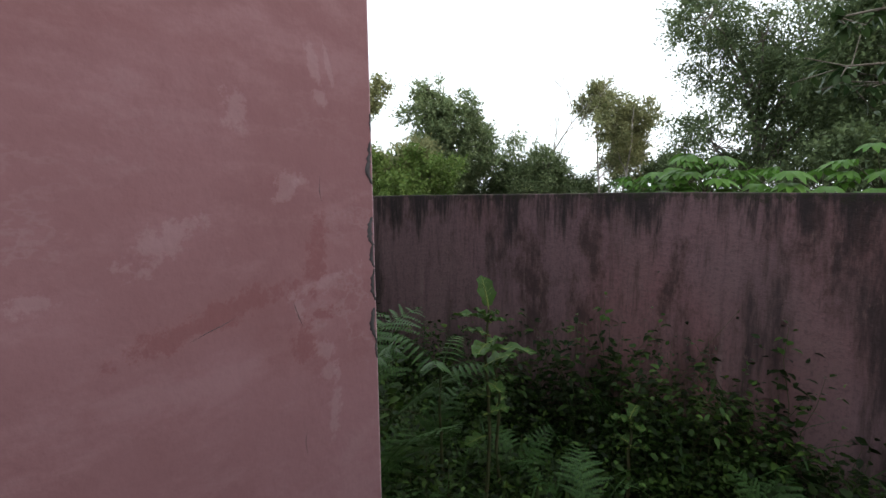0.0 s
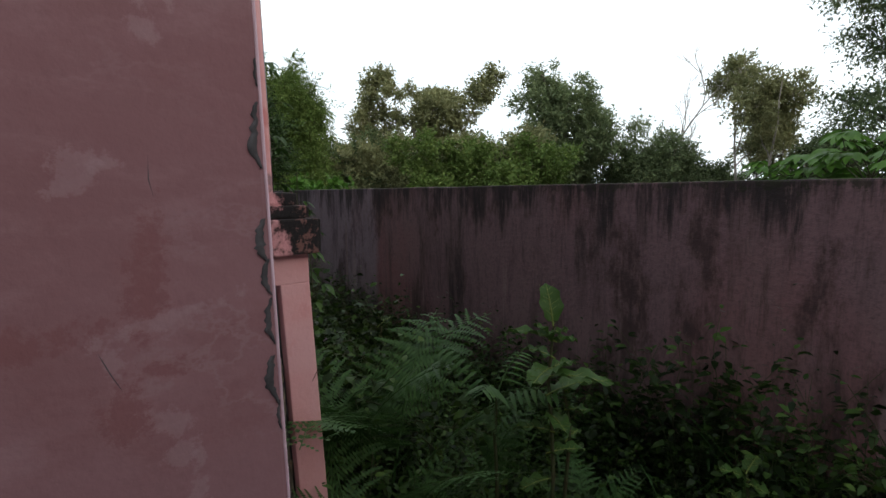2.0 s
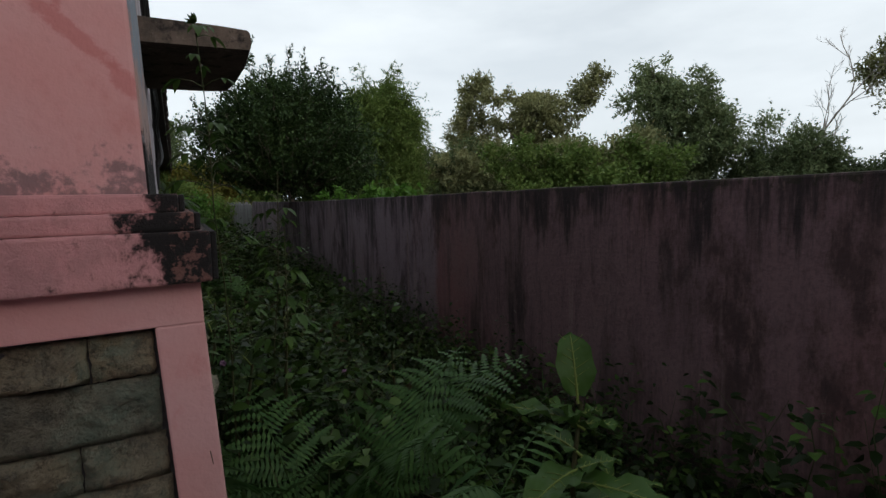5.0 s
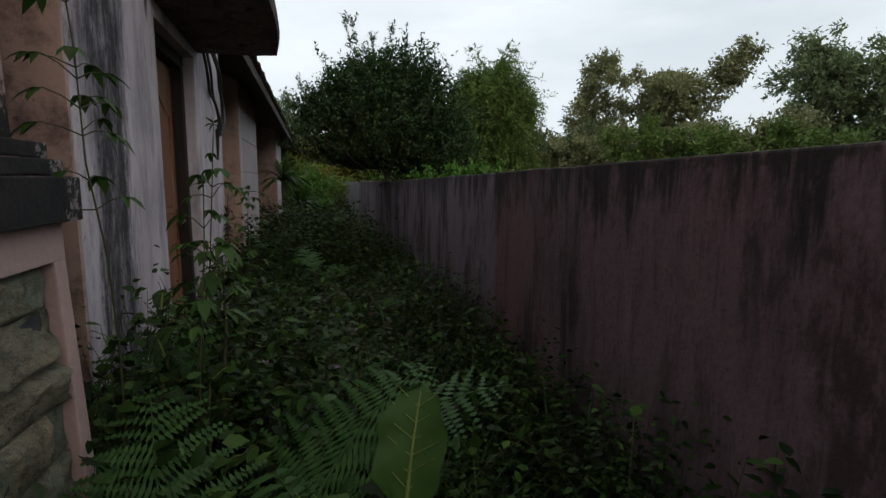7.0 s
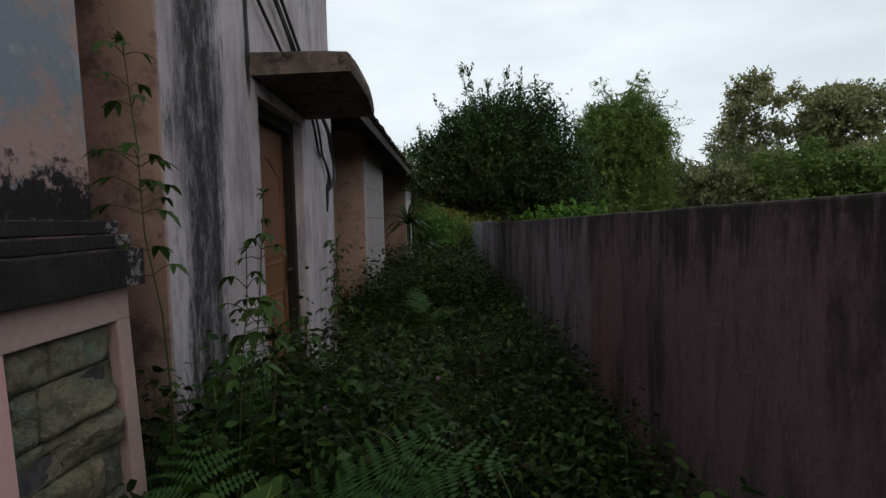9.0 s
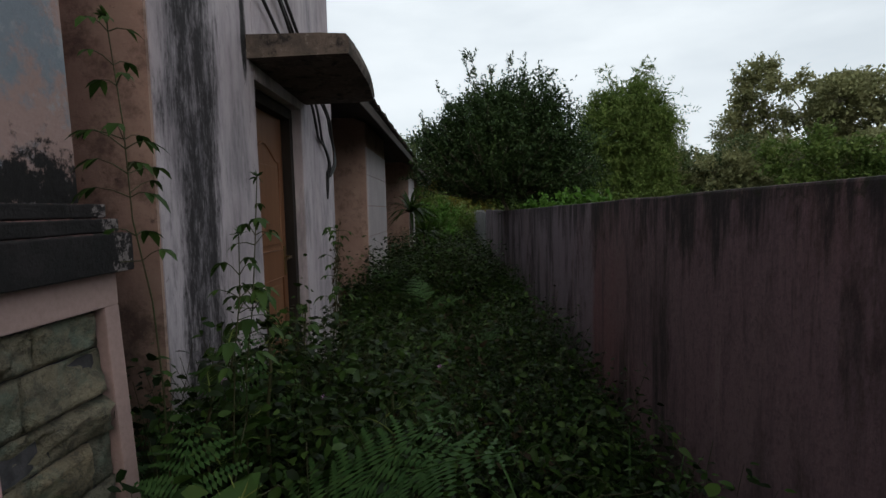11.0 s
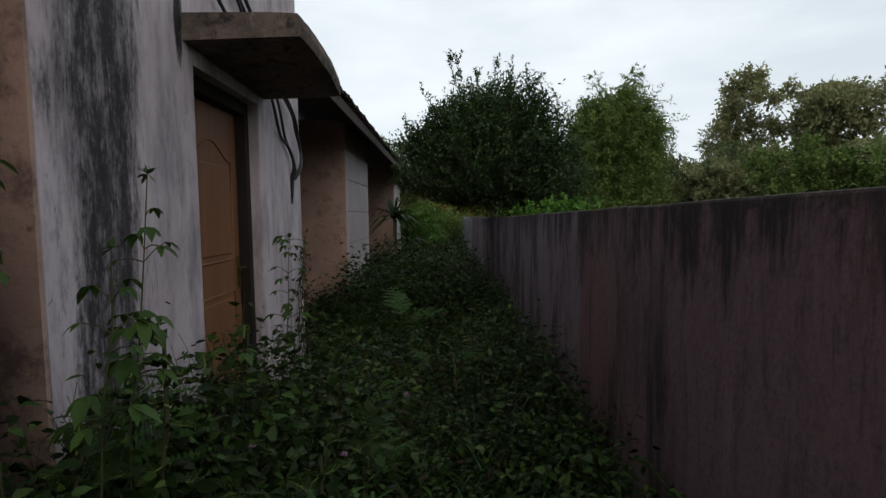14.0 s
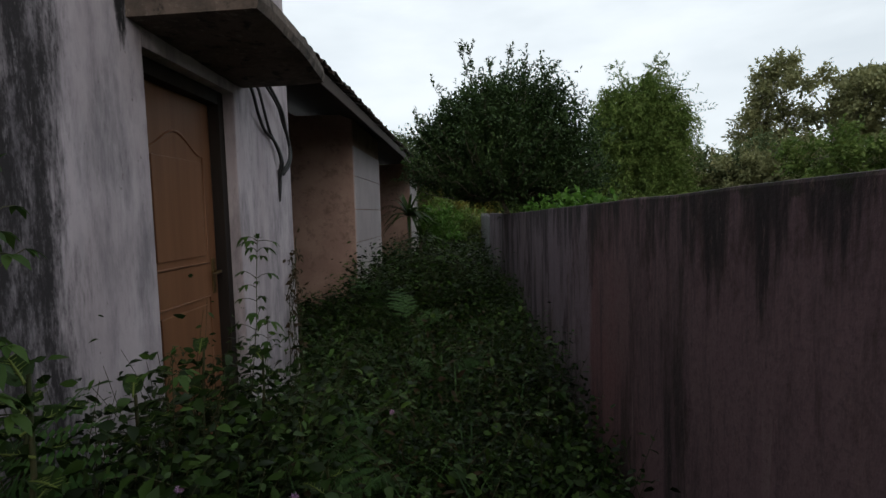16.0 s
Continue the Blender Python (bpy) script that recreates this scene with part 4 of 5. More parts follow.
def shoots(centre, radius, count, reach, lift, leaf, seed, twigs=16, per=9, extra=(), twig=0.30, bare=0.34):
    """Wood and leaves of a crown grown as long shoots from one centre: reach bounds the angle from the zenith, lift bends the ends up or down."""
    q = np.random.default_rng(seed)
    wood, lf = Geo(), Geo()
    ends = []
    for i in range(count):
        th = reach * math.sqrt((i + 0.5) / count)
        ph = i * 2.39996 + q.normal() * 0.2
        r = q.uniform(0.74, 1.06) * (0.9 if i % 3 else 0.6)
        ends.append(np.array([math.sin(th) * math.cos(ph) * radius[0], math.sin(th) * math.sin(ph) * radius[1], math.cos(th) * radius[2]]) * r)
    ends += [np.array(e, float) for e in extra]
    for e in ends:
        s = np.linspace(0, 1, 9)[:, None]
        p = e * s + np.array([0, 0, lift]) * (s * s - s) * np.linalg.norm(e) + q.normal(size=(9, 3)) * 0.03 * s
        p = p + centre
        add_tube(wood, p, np.linspace(0.016, 0.003, 9), 4)
        size = np.linalg.norm(e)
        n = max(5, int(twigs * size / radius[2]))
        u = q.uniform(bare, 1.0, n)
        c = np.stack([np.interp(u * 8, range(9), p[:, k]) for k in range(3)], -1)
        t = unit(p[-1] - p[-3])
        way = unit(t * 0.7 + q.normal(size=(n, 3)) * 0.62 + np.array([0, 0, 0.45 * np.sign(lift)]))
        L = twig * q.uniform(0.5, 1.2, n) * (1.15 - 0.55 * u)
        v = np.tile(np.linspace(0.12, 1.0, per), n)
        C, W, LL = np.repeat(c, per, 0), np.repeat(way, per, 0), np.repeat(L, per)
        b = C + W * (v * LL)[:, None] - np.array([0, 0, 0.3]) * (v * v * LL)[:, None] * (lift < 0)
        m = len(b)
        lw = unit(W * 0.8 + q.normal(size=(m, 3)) * 0.62)
        up = unit(np.array([0, 0, 1.0]) + q.normal(size=(m, 3)) * 0.55)
        add_leaves(lf, b, lw, up, leaf[0] * q.uniform(0.6, 1.2, m), leaf[1] * q.uniform(0.6, 1.2, m), 0.25, 0.15, False)
    return wood, lf


def grown_tree(name, label, base, trunk_top, trunk_r, crown_args, leaf_mat, lobes=(), twigs=3000, leaf_way=0.4):
    th = empty(name, label, "tree", base)
    wood, lf = shoots(np.array(trunk_top), **crown_args)
    add_tube(wood, wavy((0.05, 0, -0.1), trunk_top, 8, 0, 0.03), np.linspace(trunk_r, trunk_r * 0.6, 8), 7)
    inner = crown(lobes, twigs, 9, crown_args["leaf"][0], crown_args["leaf"][1], 0.3, leaf_way)
    lf.add(np.concatenate(inner.v), np.concatenate(inner.tri))
    part("trunk", wood, M_BARK, th, smooth=True)
    part("crown", lf, leaf_mat, th)


grown_tree("bush_tree", "dense dark green bushy tree with upright twigs leaning over the wall", (0.72, 10.0, 0), (-0.15, 0, 1.72), 0.06,
           dict(radius=(1.95, 1.5, 2.28), count=300, reach=1.42, lift=0.35, leaf=(0.075, 0.036), seed=6, twigs=34, per=10,
                extra=((-0.68, 0, 2.72), (-0.5, 0.1, 2.6), (0.12, 0, 2.68), (0.45, 0.1, 2.5), (-1.2, 0, 2.1), (0.95, 0, 2.3), (-0.2, 0.1, 2.45), (-1.6, 0.1, 1.55)), twig=0.30), G_BUSH,
           ((-0.1, 0, 2.7, 1.0, 0.75), (-0.9, 0, 2.75, 0.55, 0.42), (0.6, 0.1, 2.7, 0.75, 0.7), (0.2, 0, 3.3, 0.7, 0.5), (-0.5, 0, 3.15, 0.6, 0.4), (0.35, -0.1, 2.0, 0.7, 0.5), (0.8, 0, 2.0, 0.7, 0.6), (-1.3, 0, 2.75, 0.4, 0.3)), 5200, 0.6)


def spot(azimuth, dist):
    """A place at a compass bearing (degrees clockwise from the alley's line) and distance from the alley's mouth."""
    a = radians(azimuth)
    return (-0.5 + math.sin(a) * dist, 0.2 + math.cos(a) * dist, 0.0)


grown_tree("vine_covered_tree", "tall tree smothered in hanging green vines", spot(18.9, 20), (0, 0, 3.9), 0.16,
           dict(radius=(2.0, 1.9, 2.3), count=230, reach=1.75, lift=-0.45, leaf=(0.13, 0.042), seed=15, twigs=40, per=11,
                extra=((-0.75, 0, 2.5), (0.55, 0, 2.75), (0.85, 0, 2.6), (-1.3, -0.8, -2.6), (-0.6, -1.2, -2.9), (0.2, -1.4, -2.8), (0.9, -1.1, -2.7), (1.5, -0.7, -2.7), (1.7, 0, -2.2), (-1.7, 0, -2.2), (-0.9, -1.3, -1.9), (0.6, -1.5, -1.8), (1.3, -1.1, -1.6), (-0.2, -1.6, -1.5), (1.85, -0.2, -1.4), (-1.8, -0.3, -1.3)), twig=0.6, bare=0.25), G_VINE,
           ((0, 0, 4.8, 1.5, 1.0), (0.1, 0, 3.7, 1.65, 1.4), (-0.1, 0, 2.5, 1.7, 1.3), (0.2, 0, 1.4, 1.8, 1.2)), 6000, -0.45)
tree("slender_tree", "slender open-crowned tree with thin pale limbs", spot(29.4, 28), lobed(0.75, 2.4, 7.6, 9, 0.6, 3, 0.7), 0.07, G_OLIVE, 1500, 8, 0.20, 0.10, 0.5, M_PALEBARK)
tree("airy_tree", "airy tree with spreading olive clumps", spot(34.5, 28), lobed(1.5, 2.2, 6.7, 10, 0.7, 9, 0.65), 0.10, G_OLIVE, 2000, 8, 0.20, 0.11, 0.5, M_PALEBARK)
tree("airy_tree", "airy tree with one long arm of olive clumps", spot(40, 29), [(-1.2, 0, 4.8, 0.8, 0.5), (0.2, 0, 6.0, 0.9, 0.55), (1.3, -.85, 7.4, 0.7, 0.42), (1.75, -1.1, 7.9, 0.42, 0.32), (0.4, 0, 3.2, 1.4, 1.0), (-2.0, 0.8, 6.0, 0.7, 0.5), (0.9, -.5, 6.8, 0.7, 0.45)], 0.10, G_OLIVE, 1700, 8, 0.20, 0.11, 0.5, M_PALEBARK)
tree("broad_tree", "broad dark green tree with a dense uneven crown", spot(51.5, 26), lobed(2.1, 1.6, 6.4, 17, 0.95, 11, 0.75) + [(-0.9, 0.7, 7.0, 0.6, 0.6)], 0.16, G_TREE, 5000, 8, 0.19, 0.10, 0.5)
tree("round_tree", "low rounded tree with grey-green leaves", spot(62, 27), lobed(1.5, 0.9, 3.6, 9, 1.15, 21), 0.13, G_TREE, 3600, 8, 0.16, 0.085, 0.45)
tree("tall_pale_tree", "tall tree with bare pale stems and olive crown", spot(70.5, 27), lobed(1.8, 2.6, 7.0, 13, 0.8, 15, 0.7), 0.08, G_OLIVE, 2600, 8, 0.19, 0.095, 0.5, M_PALEBARK, stems=3)
tree("dark_tree", "large dark tree with a heavy drooping crown", spot(85, 22), lobed(2.8, 1.6, 8.6, 20, 1.2, 5), 0.22, G_DEEP, 6500, 8, 0.17, 0.07, 0.6, upward=-0.2)
tree("dark_tree", "large dark tree crowding the wall", spot(96, 20), lobed(2.8, 1.5, 8.6, 18, 1.4, 8), 0.26, G_DEEP, 8000, 8, 0.17, 0.07, 0.6, upward=-0.2)
# out of view: added only to hold back light from behind the wall
tree("dark_tree", "large dark tree, unseen, added beyond the wall to cut sky light", spot(135, 16), lobed(3.4, 1.5, 8.6, 16, 1.8, 18), 0.26, G_DEEP, 4000, 8, 0.2, 0.1, 0.6, upward=-0.2)
tree("dark_tree", "tall dark tree beyond the tiled roof", spot(-6.5, 42), lobed(4.0, 2.0, 6.6, 12, 1.8, 28), 0.26, G_DEEP, 4500, 8, 0.28, 0.15, 0.8)
for az, d, h, w, m in ((14, 30, 4.0, 2.6, G_DEEP), (22, 26, 4.6, 2.2, G_OLIVE), (26.5, 26, 4.2, 2.0, G_DEEP), (31, 25, 4.0, 1.8, G_OLIVE), (35, 27, 3.6, 2.4, G_DEEP), (38.5, 22, 3.6, 1.9, G_VINE), (43, 23, 4.2, 2.0, G_OLIVE), (46, 21, 3.4, 1.8, G_VINE), (56, 28, 3.2, 2.2, G_DEEP), (66, 29, 2.6, 2.2, G_DEEP), (75, 27, 3.6, 2.4, G_DEEP), (0.5, 25, 3.0, 1.2, G_YELLOW), (-1.5, 24, 2.0, 1.2, G_VINE), (2.5, 27, 3.2, 1.6, G_VINE), (-4, 36, 4.5, 3.0, G_DEEP), (8, 30, 4.0, 3.0, G_DEEP), (100, 18, 4, 3, G_DEEP)):
    tree("thicket", "tangled thicket of shrubs and climbers", spot(az, d), lobed(w, 0.5, h * 0.85, 10, h * 0.26, int(az * 7) % 97 + 1), 0.06, m, 2600, 8, 0.17, 0.095, 0.42, group="thickets beyond the wall", category="shrub")


for x, y, h, w, m in ((-0.85, 16.5, 1.7, 0.35, G_BRIGHT), (-0.2, 18.5, 1.7, 0.45, G_VINE), (-1.35, 19.5, 2.4, 0.6, G_VINE), (-0.6, 22.0, 2.2, 0.7, G_YELLOW)):
    tree("shrub", "light green shrub growing at the alley's far end", (x, y, 0), lobed(w, 0.5, h * 0.85, 6, h * 0.17, int(y * 3)), 0.03, m, 260, 8, 0.13, 0.06, 0.34, group="shrubs at the alley's end", category="shrub")
for x, y, top in ((1.0, 5.4, 1.64), (1.05, 6.4, 1.66), (1.0, 8.3, 1.66)):
    tree("climber", "light green climber peeping over the wall top", (x, y, 0), [(0, 0.0, top - 0.2, 0.16, 0.14), (0.02, 0.2, top - 0.27, 0.16, 0.12)], 0.02, G_BRIGHT, 26, 7, 0.085, 0.06, 0.16, group="climbers behind the wall", category="shrub")


def build_dead_tree():
    th = empty("dead_tree", "bare grey dead tree with crooked twigs", "tree", spot(60.5, 27))
    g = Geo()
    q = np.random.default_rng(3)

    def grow(p, d, L, r, depth):
        pts = [np.array(p)]
        for i in range(5):
            d = unit(d + q.normal(size=3) * 0.16 + np.array([0, 0, 0.06]))
            pts.append(pts[-1] + d * L / 5)
        add_tube(g, pts, np.linspace(r, r * 0.55, 6), 5)
        if depth:
            for k in range(3):
                s = pts[2 + k]
                grow(s, unit(d + q.normal(size=3) * 0.42 + np.array([0, 0, 0.2])), L * q.uniform(0.36, 0.5), r * 0.55, depth - 1)

    grow((0, 0, 0), np.array([0, 0, 1.0]), 7.4, 0.05, 4)
    grow((1.6, -1.6, 0), np.array([0.05, 0, 1.0]), 4.6, 0.045, 4)
    part("trunk", g, M_PALEBARK, th)


build_dead_tree()


def build_near_branch():
    """A broad-leaved tree close behind the boundary wall, whose branches hang into view."""
    th = empty("overhanging_tree", "dark broad-leaved tree with a branch hanging over the wall", "tree", (2.9, -2.6, 0))
    g = Geo()
    add_tube(g, wavy((0, 0, -0.1), (0.2, -0.2, 4.2), 8, 0, 0.04), np.linspace(0.13, 0.06, 8), 8)
    leaves = Geo()
    for end, z0 in (((-1.1, 2.15, 2.35), 2.2), ((-0.8, 2.3, 2.75), 2.6), ((-1.3, 1.7, 3.0), 2.7), ((0.2, 2.2, 2.5), 2.4), ((-1.2, 0.8, 3.4), 3.0), ((0.9, 0.6, 3.8), 3.2), ((0.3, -1.3, 3.9), 3.0), ((-0.9, -0.8, 3.7), 3.0)):
        p = wavy((0.05, -0.05, z0), end, 9, 0.12, 0.03)
        add_tube(g, p, np.linspace(0.03, 0.006, 9), 5)
        for k in range(3, 9):
            for _ in range(3):
                tip = p[k] + rng.normal(size=3) * 0.2
                tw = wavy(p[k], tip, 4)
                add_tube(g, tw, np.linspace(0.006, 0.003, 4), 4)
                n = 7
                s = rng.random(n)[:, None]
                b = p[k] + (tip - p[k]) * s
                add_leaves(leaves, b, rng.normal(size=(n, 3)) + [0, 0, -0.35], unit(rng.normal(size=(n, 3)) * 0.5 + [0, 0, 1]), rng.uniform(0.08, 0.14, n), rng.uniform(0.04, 0.06, n), 0.2, 0.2)
    part("trunk", g, M_BARK, th, smooth=True)
    part("crown", leaves, G_BUSH, th)


build_near_branch()

# ---- undergrowth ----
def plant_height(x, y):
    """How tall the weeds grow at a place."""
    b = lambda cx, cy, sx, sy, h: h * np.exp(-((x - cx) / sx) ** 2 - ((y - cy) / sy) ** 2)
    h = 0.22 + b(-1.25, 2.4, 0.62, 1.0, 0.62) + b(-1.0, 8.6, 1.0, 1.9, 0.62) + b(0.35, 4.9, 0.42, 1.3, 0.34) + b(-0.95, 1.0, 0.5, 0.6, 0.18) + b(-0.2, 11.5, 0.8, 2.2, 0.5) + b(-1.3, 4.6, 0.45, 0.9, 0.15) + b(-0.7, 3.4, 0.5, 0.9, 0.14) + b(0.5, 7.5, 0.35, 1.2, 0.25) + b(0.3, -0.4, 0.5, 0.8, 0.2) + b(0.45, 2.7, 0.26, 1.1, 0.34) + b(0.47, 0.5, 0.26, 1.4, 0.42) + b(-0.95, 1.9, 0.38, 0.42, 0.20)
    return h + 0.06 * np.sin(x * 7 + y * 3) * np.cos(y * 5 - x * 2)


def trodden(x, y):
    """Distance from the line trodden through the weeds."""
    line = ((-2.4, -0.4), (-1.6, -0.3), (-0.95, 0.05), (-0.45, 0.2), (-0.4, 0.55), (-0.1, 0.95))
    best = np.full(np.shape(x), 9.0)
    for (ax, ay), (bx, by) in zip(line, line[1:]):
        t = np.clip(((x - ax) * (bx - ax) + (y - ay) * (by - ay)) / ((bx - ax) ** 2 + (by - ay) ** 2), 0, 1)
        best = np.minimum(best, np.hypot(x - ax - t * (bx - ax), y - ay - t * (by - ay)))
    return best


def free(x, y):
    """Where the ground lies open between the walls."""
    alley = (y > 1.7) & (x > -1.44) & (x < 0.57)
    porch = (y > 5.1) & (y < 20) & (x > -3.3) & (x < -1.4) & ~((y > 8.9) & (y < 11.4) & (x < -1.82)) & ~((y > 17.1) & (y < 19.6) & (x < -1.82))
    mouth = (y > 1.05) & (y <= 1.7) & (x > -1.26) & (x < 0.57)
    nook = (y > 0.2) & (y <= 1.05) & (x > -1.74) & (x < 0.57)
    front = (y <= 0.2) & (x > -4.5) & (x < 0.57)
    slit = (y > 1.66) & (y < 2.08) & (x > -2.5) & (x <= -1.44)
    return alley | porch | mouth | nook | front | slit


def scatter(n, x0, x1, y0, y1):
    x, y = rng.uniform(x0, x1, n), rng.uniform(y0, y1, n)
    k = free(x, y)
    return x[k], y[k]


def add_weeds(g, stems, x, y, h, per, length, width):
    """Leafy weed stems: a thin leaning stem each, leaves all the way up, larger ones lower."""
    z0 = ground_height(x, y)
    n = len(x)
    lean = rng.normal(size=(n, 2)) * 0.28
    for i in range(0, n, 3):
        p = np.array([(x[i], y[i], z0[i] - 0.02), (x[i] + lean[i, 0] * h[i] * 0.4, y[i] + lean[i, 1] * h[i] * 0.4, z0[i] + h[i] * 0.5), (x[i] + lean[i, 0] * h[i], y[i] + lean[i, 1] * h[i], z0[i] + h[i])])
        add_tube(stems, p, (0.0028, 0.002, 0.001), 3)
    s = np.tile(np.linspace(0.22, 1.0, per), n) + rng.normal(size=n * per) * 0.04
    X, Y, Z, H = (np.repeat(q, per) for q in (x, y, z0, h))
    LX, LY = np.repeat(lean[:, 0], per), np.repeat(lean[:, 1], per)
    base = np.stack([X + LX * H * s, Y + LY * H * s, Z + H * s], -1)
    a = rng.uniform(0, 2 * np.pi, n * per)
    way = np.stack([np.cos(a), np.sin(a), rng.normal(size=n * per) * 0.35 + 0.15], -1)
    base = base + way * 0.02
    m = n * per
    size = rng.uniform(0.55, 1.3, m) * (1.15 - 0.4 * s)
    up = unit(np.array([0, 0, 1.0]) + rng.normal(size=(m, 3)) * 0.8)
    inside = free(base[:, 0], base[:, 1])
    add_leaves(g, base[inside], way[inside], up[inside], (length * size)[inside], (width * size)[inside], 0.18, 0.35)


def patchy(x, y):
    """Patches of thick and thin growth, from -1 to 1."""
    return 0.5 * np.sin(3.3 * x + 1.3 * y + 0.5) * np.cos(2.4 * y - 1.1 * x) + 0.3 * np.sin(7.1 * x - 4.3 * y) + 0.2 * np.cos(11 * y + 5 * x)


def thin(x, y, least=0.35):
    k = rng.random(len(x)) < least + (1 - least) * (0.5 + 0.6 * patchy(x, y))
    return x[k], y[k]


def build_undergrowth():
    g, st, lt, bl = Geo(), Geo(), Geo(), Geo()
    # broad dark leaves
    x, y = thin(*scatter(11500, -1.8, 0.6, -0.3, 5.5))
    h = plant_height(x, y) * rng.uniform(0.10, 1.15, len(x)) * (1 + 0.35 * patchy(y, x))
    h = np.where(trodden(x, y) < 0.3, np.minimum(h, 0.4), h)
    add_weeds(g, st, x, y, h * rng.choice((0.45, 0.8, 1.0, 1.15), len(x)), 9, 0.047, 0.025)
    x, y = scatter(700, -1.44, -0.85, 1.72, 3.5)
    add_weeds(g, st, x, y, rng.uniform(0.45, 0.98, len(x)) * np.clip(1.25 - 0.12 * (y - 1.7) - 0.35 * (x + 1.44), 0.5, 1), 11, 0.062, 0.033)
    x, y = scatter(700, -1.5, 0.1, 6.8, 9.6)
    add_weeds(g, st, x, y, rng.uniform(0.45, 1.0, len(x)), 9, 0.09, 0.038)
    x, y = thin(*scatter(8000, -3.3, 0.6, 5.5, 15.5))
    add_weeds(g, st, x, y, plant_height(x, y) * rng.uniform(0.2, 1.2, len(x)), 7, 0.08, 0.036)
    x, y = thin(*scatter(3200, -4.5, 0.6, -3.0, 0.2))
    h = plant_height(x, y) * rng.uniform(0.2, 0.9, len(x))
    add_weeds(g, st, x, y, np.where(trodden(x, y) < 0.3, np.minimum(h, 0.35), h), 8, 0.06, 0.032)
    x, y = scatter(1200, -3.3, 0.6, 15.5, 24)
    add_weeds(g, st, x, y, rng.uniform(0.2, 0.9, len(x)), 6, 0.13, 0.06)
    # thick dark growth along the foot of the boundary wall
    for geo, n in ((g, 800), (lt, 420)):
        x, y = thin(*scatter(n, 0.12, 0.57, -1.4, 4.2), 0.5)
        add_weeds(geo, st, x, y, rng.uniform(0.2, 0.58, len(x)) * np.clip(0.5 + 1.1 * (x - 0.12), 0.5, 1.0), 9, 0.05, 0.027)
    # the slit beside the pillar is choked with weeds
    for geo, n in ((g, 420), (lt, 160)):
        x, y = scatter(n, -1.9, -1.08, 1.68, 2.3)
        add_weeds(geo, st, x, y, rng.uniform(0.45, 1.08, len(x)), 11, 0.058, 0.032)
    # creepers that arch over the weeds
    for _ in range(170):
        x0, y0 = rng.uniform(-1.3, 0.4), rng.uniform(0.9, 6.5)
        a = rng.uniform(0, 2 * np.pi)
        L = rng.uniform(0.2, 0.6)
        u = np.linspace(0, 1, 8)
        px, py = x0 + np.cos(a) * L * u, y0 + np.sin(a) * L * u
        if not free(px, py).all() or trodden(px, py).min() < 0.4:
            continue
        pz = plant_height(px, py) * 0.85 + np.sin(u * np.pi) * rng.uniform(0.05, 0.2) + rng.normal(size=8) * 0.01
        P = np.stack([px, py, pz], -1)
        add_tube(st, P, 0.0022, 4)
        w = rng.normal(size=(8, 3)) * 0.6 + [np.cos(a), np.sin(a), 0.2]
        add_leaves(lt, P, w, unit(rng.normal(size=(8, 3)) * 0.3 + [0, 0, 1]), rng.uniform(0.04, 0.085, 8), rng.uniform(0.025, 0.05, 8), 0.2, 0.4)
    # fine pale-green leaves that stand a little higher
    x, y = thin(*scatter(4600, -1.7, 0.6, -0.2, 9.5), 0.1)
    h = plant_height(x, y) * rng.uniform(0.5, 1.15, len(x))
    h = np.where(trodden(x, y) < 0.3, np.minimum(h, 0.4), h)
    add_weeds(lt, st, x, y, h, 12, 0.046, 0.022)
    # grass blades
    x, y = scatter(2600, -1.7, 0.6, -1.0, 10)
    n = len(x)
    a = rng.uniform(0, 2 * np.pi, n)
    L = rng.uniform(0.18, 0.42, n) * np.where(trodden(x, y) < 0.3, 0.7, 1.15)
    w = np.stack([np.cos(a) * 0.5, np.sin(a) * 0.5, rng.uniform(0.7, 1.3, n)], -1)
    z = ground_height(x, y) + plant_height(x, y) * rng.uniform(0.0, 0.5, n) - 0.02
    add_leaves(bl, np.stack([x, y, z], -1), w, np.stack([-np.cos(a), -np.sin(a), np.full(n, 0.6)], -1), L, 0.010, 0.3, 0.45)
    for name, geo, m, label in (("undergrowth", g, G_UNDER, "dense tangle of low dark green weeds filling the alley"), ("fine_weeds", lt, G_WEED, "small-leaved green weeds threaded through the tangle"), ("grass", bl, G_FERN, "thin arching grass blades among the weeds"), ("weed_stems", st, M_STEM, "thin green and brown stems of the weeds")):
        tagged(part(name, geo, m, None), label, "undergrowth", kind="stuff")
    # low growth on the open land round about
    o = Geo()
    x = np.concatenate([rng.uniform(0.9, 14, 3600), rng.uniform(-9, 0.5, 1500)])
    y = np.concatenate([rng.uniform(-8, 26, 3600), rng.uniform(-9, -2.6, 1500)])
    n = len(x)
    for _ in range(5):
        a = rng.uniform(0, 2 * np.pi, n)
        add_leaves(o, np.stack([x + rng.normal(size=n) * 0.08, y + rng.normal(size=n) * 0.08, ground_height(x, y) + rng.uniform(0.0, 0.3, n)], -1), np.stack([np.cos(a), np.sin(a), rng.uniform(0.1, 0.9, n)], -1), unit(rng.normal(size=(n, 3)) * 0.3 + [0, 0, 1]), rng.uniform(0.12, 0.3, n), rng.uniform(0.05, 0.12, n), 0.2, 0.3, False)
    tagged(part("open_land_weeds", o, G_TREE, None), "low green weeds on the open land", "weeds", kind="stuff")
    d = Geo()
    x, y = scatter(2600, -3.0, 0.6, -2.5, 9)
    n = len(x)
    a = rng.uniform(0, 2 * np.pi, n)
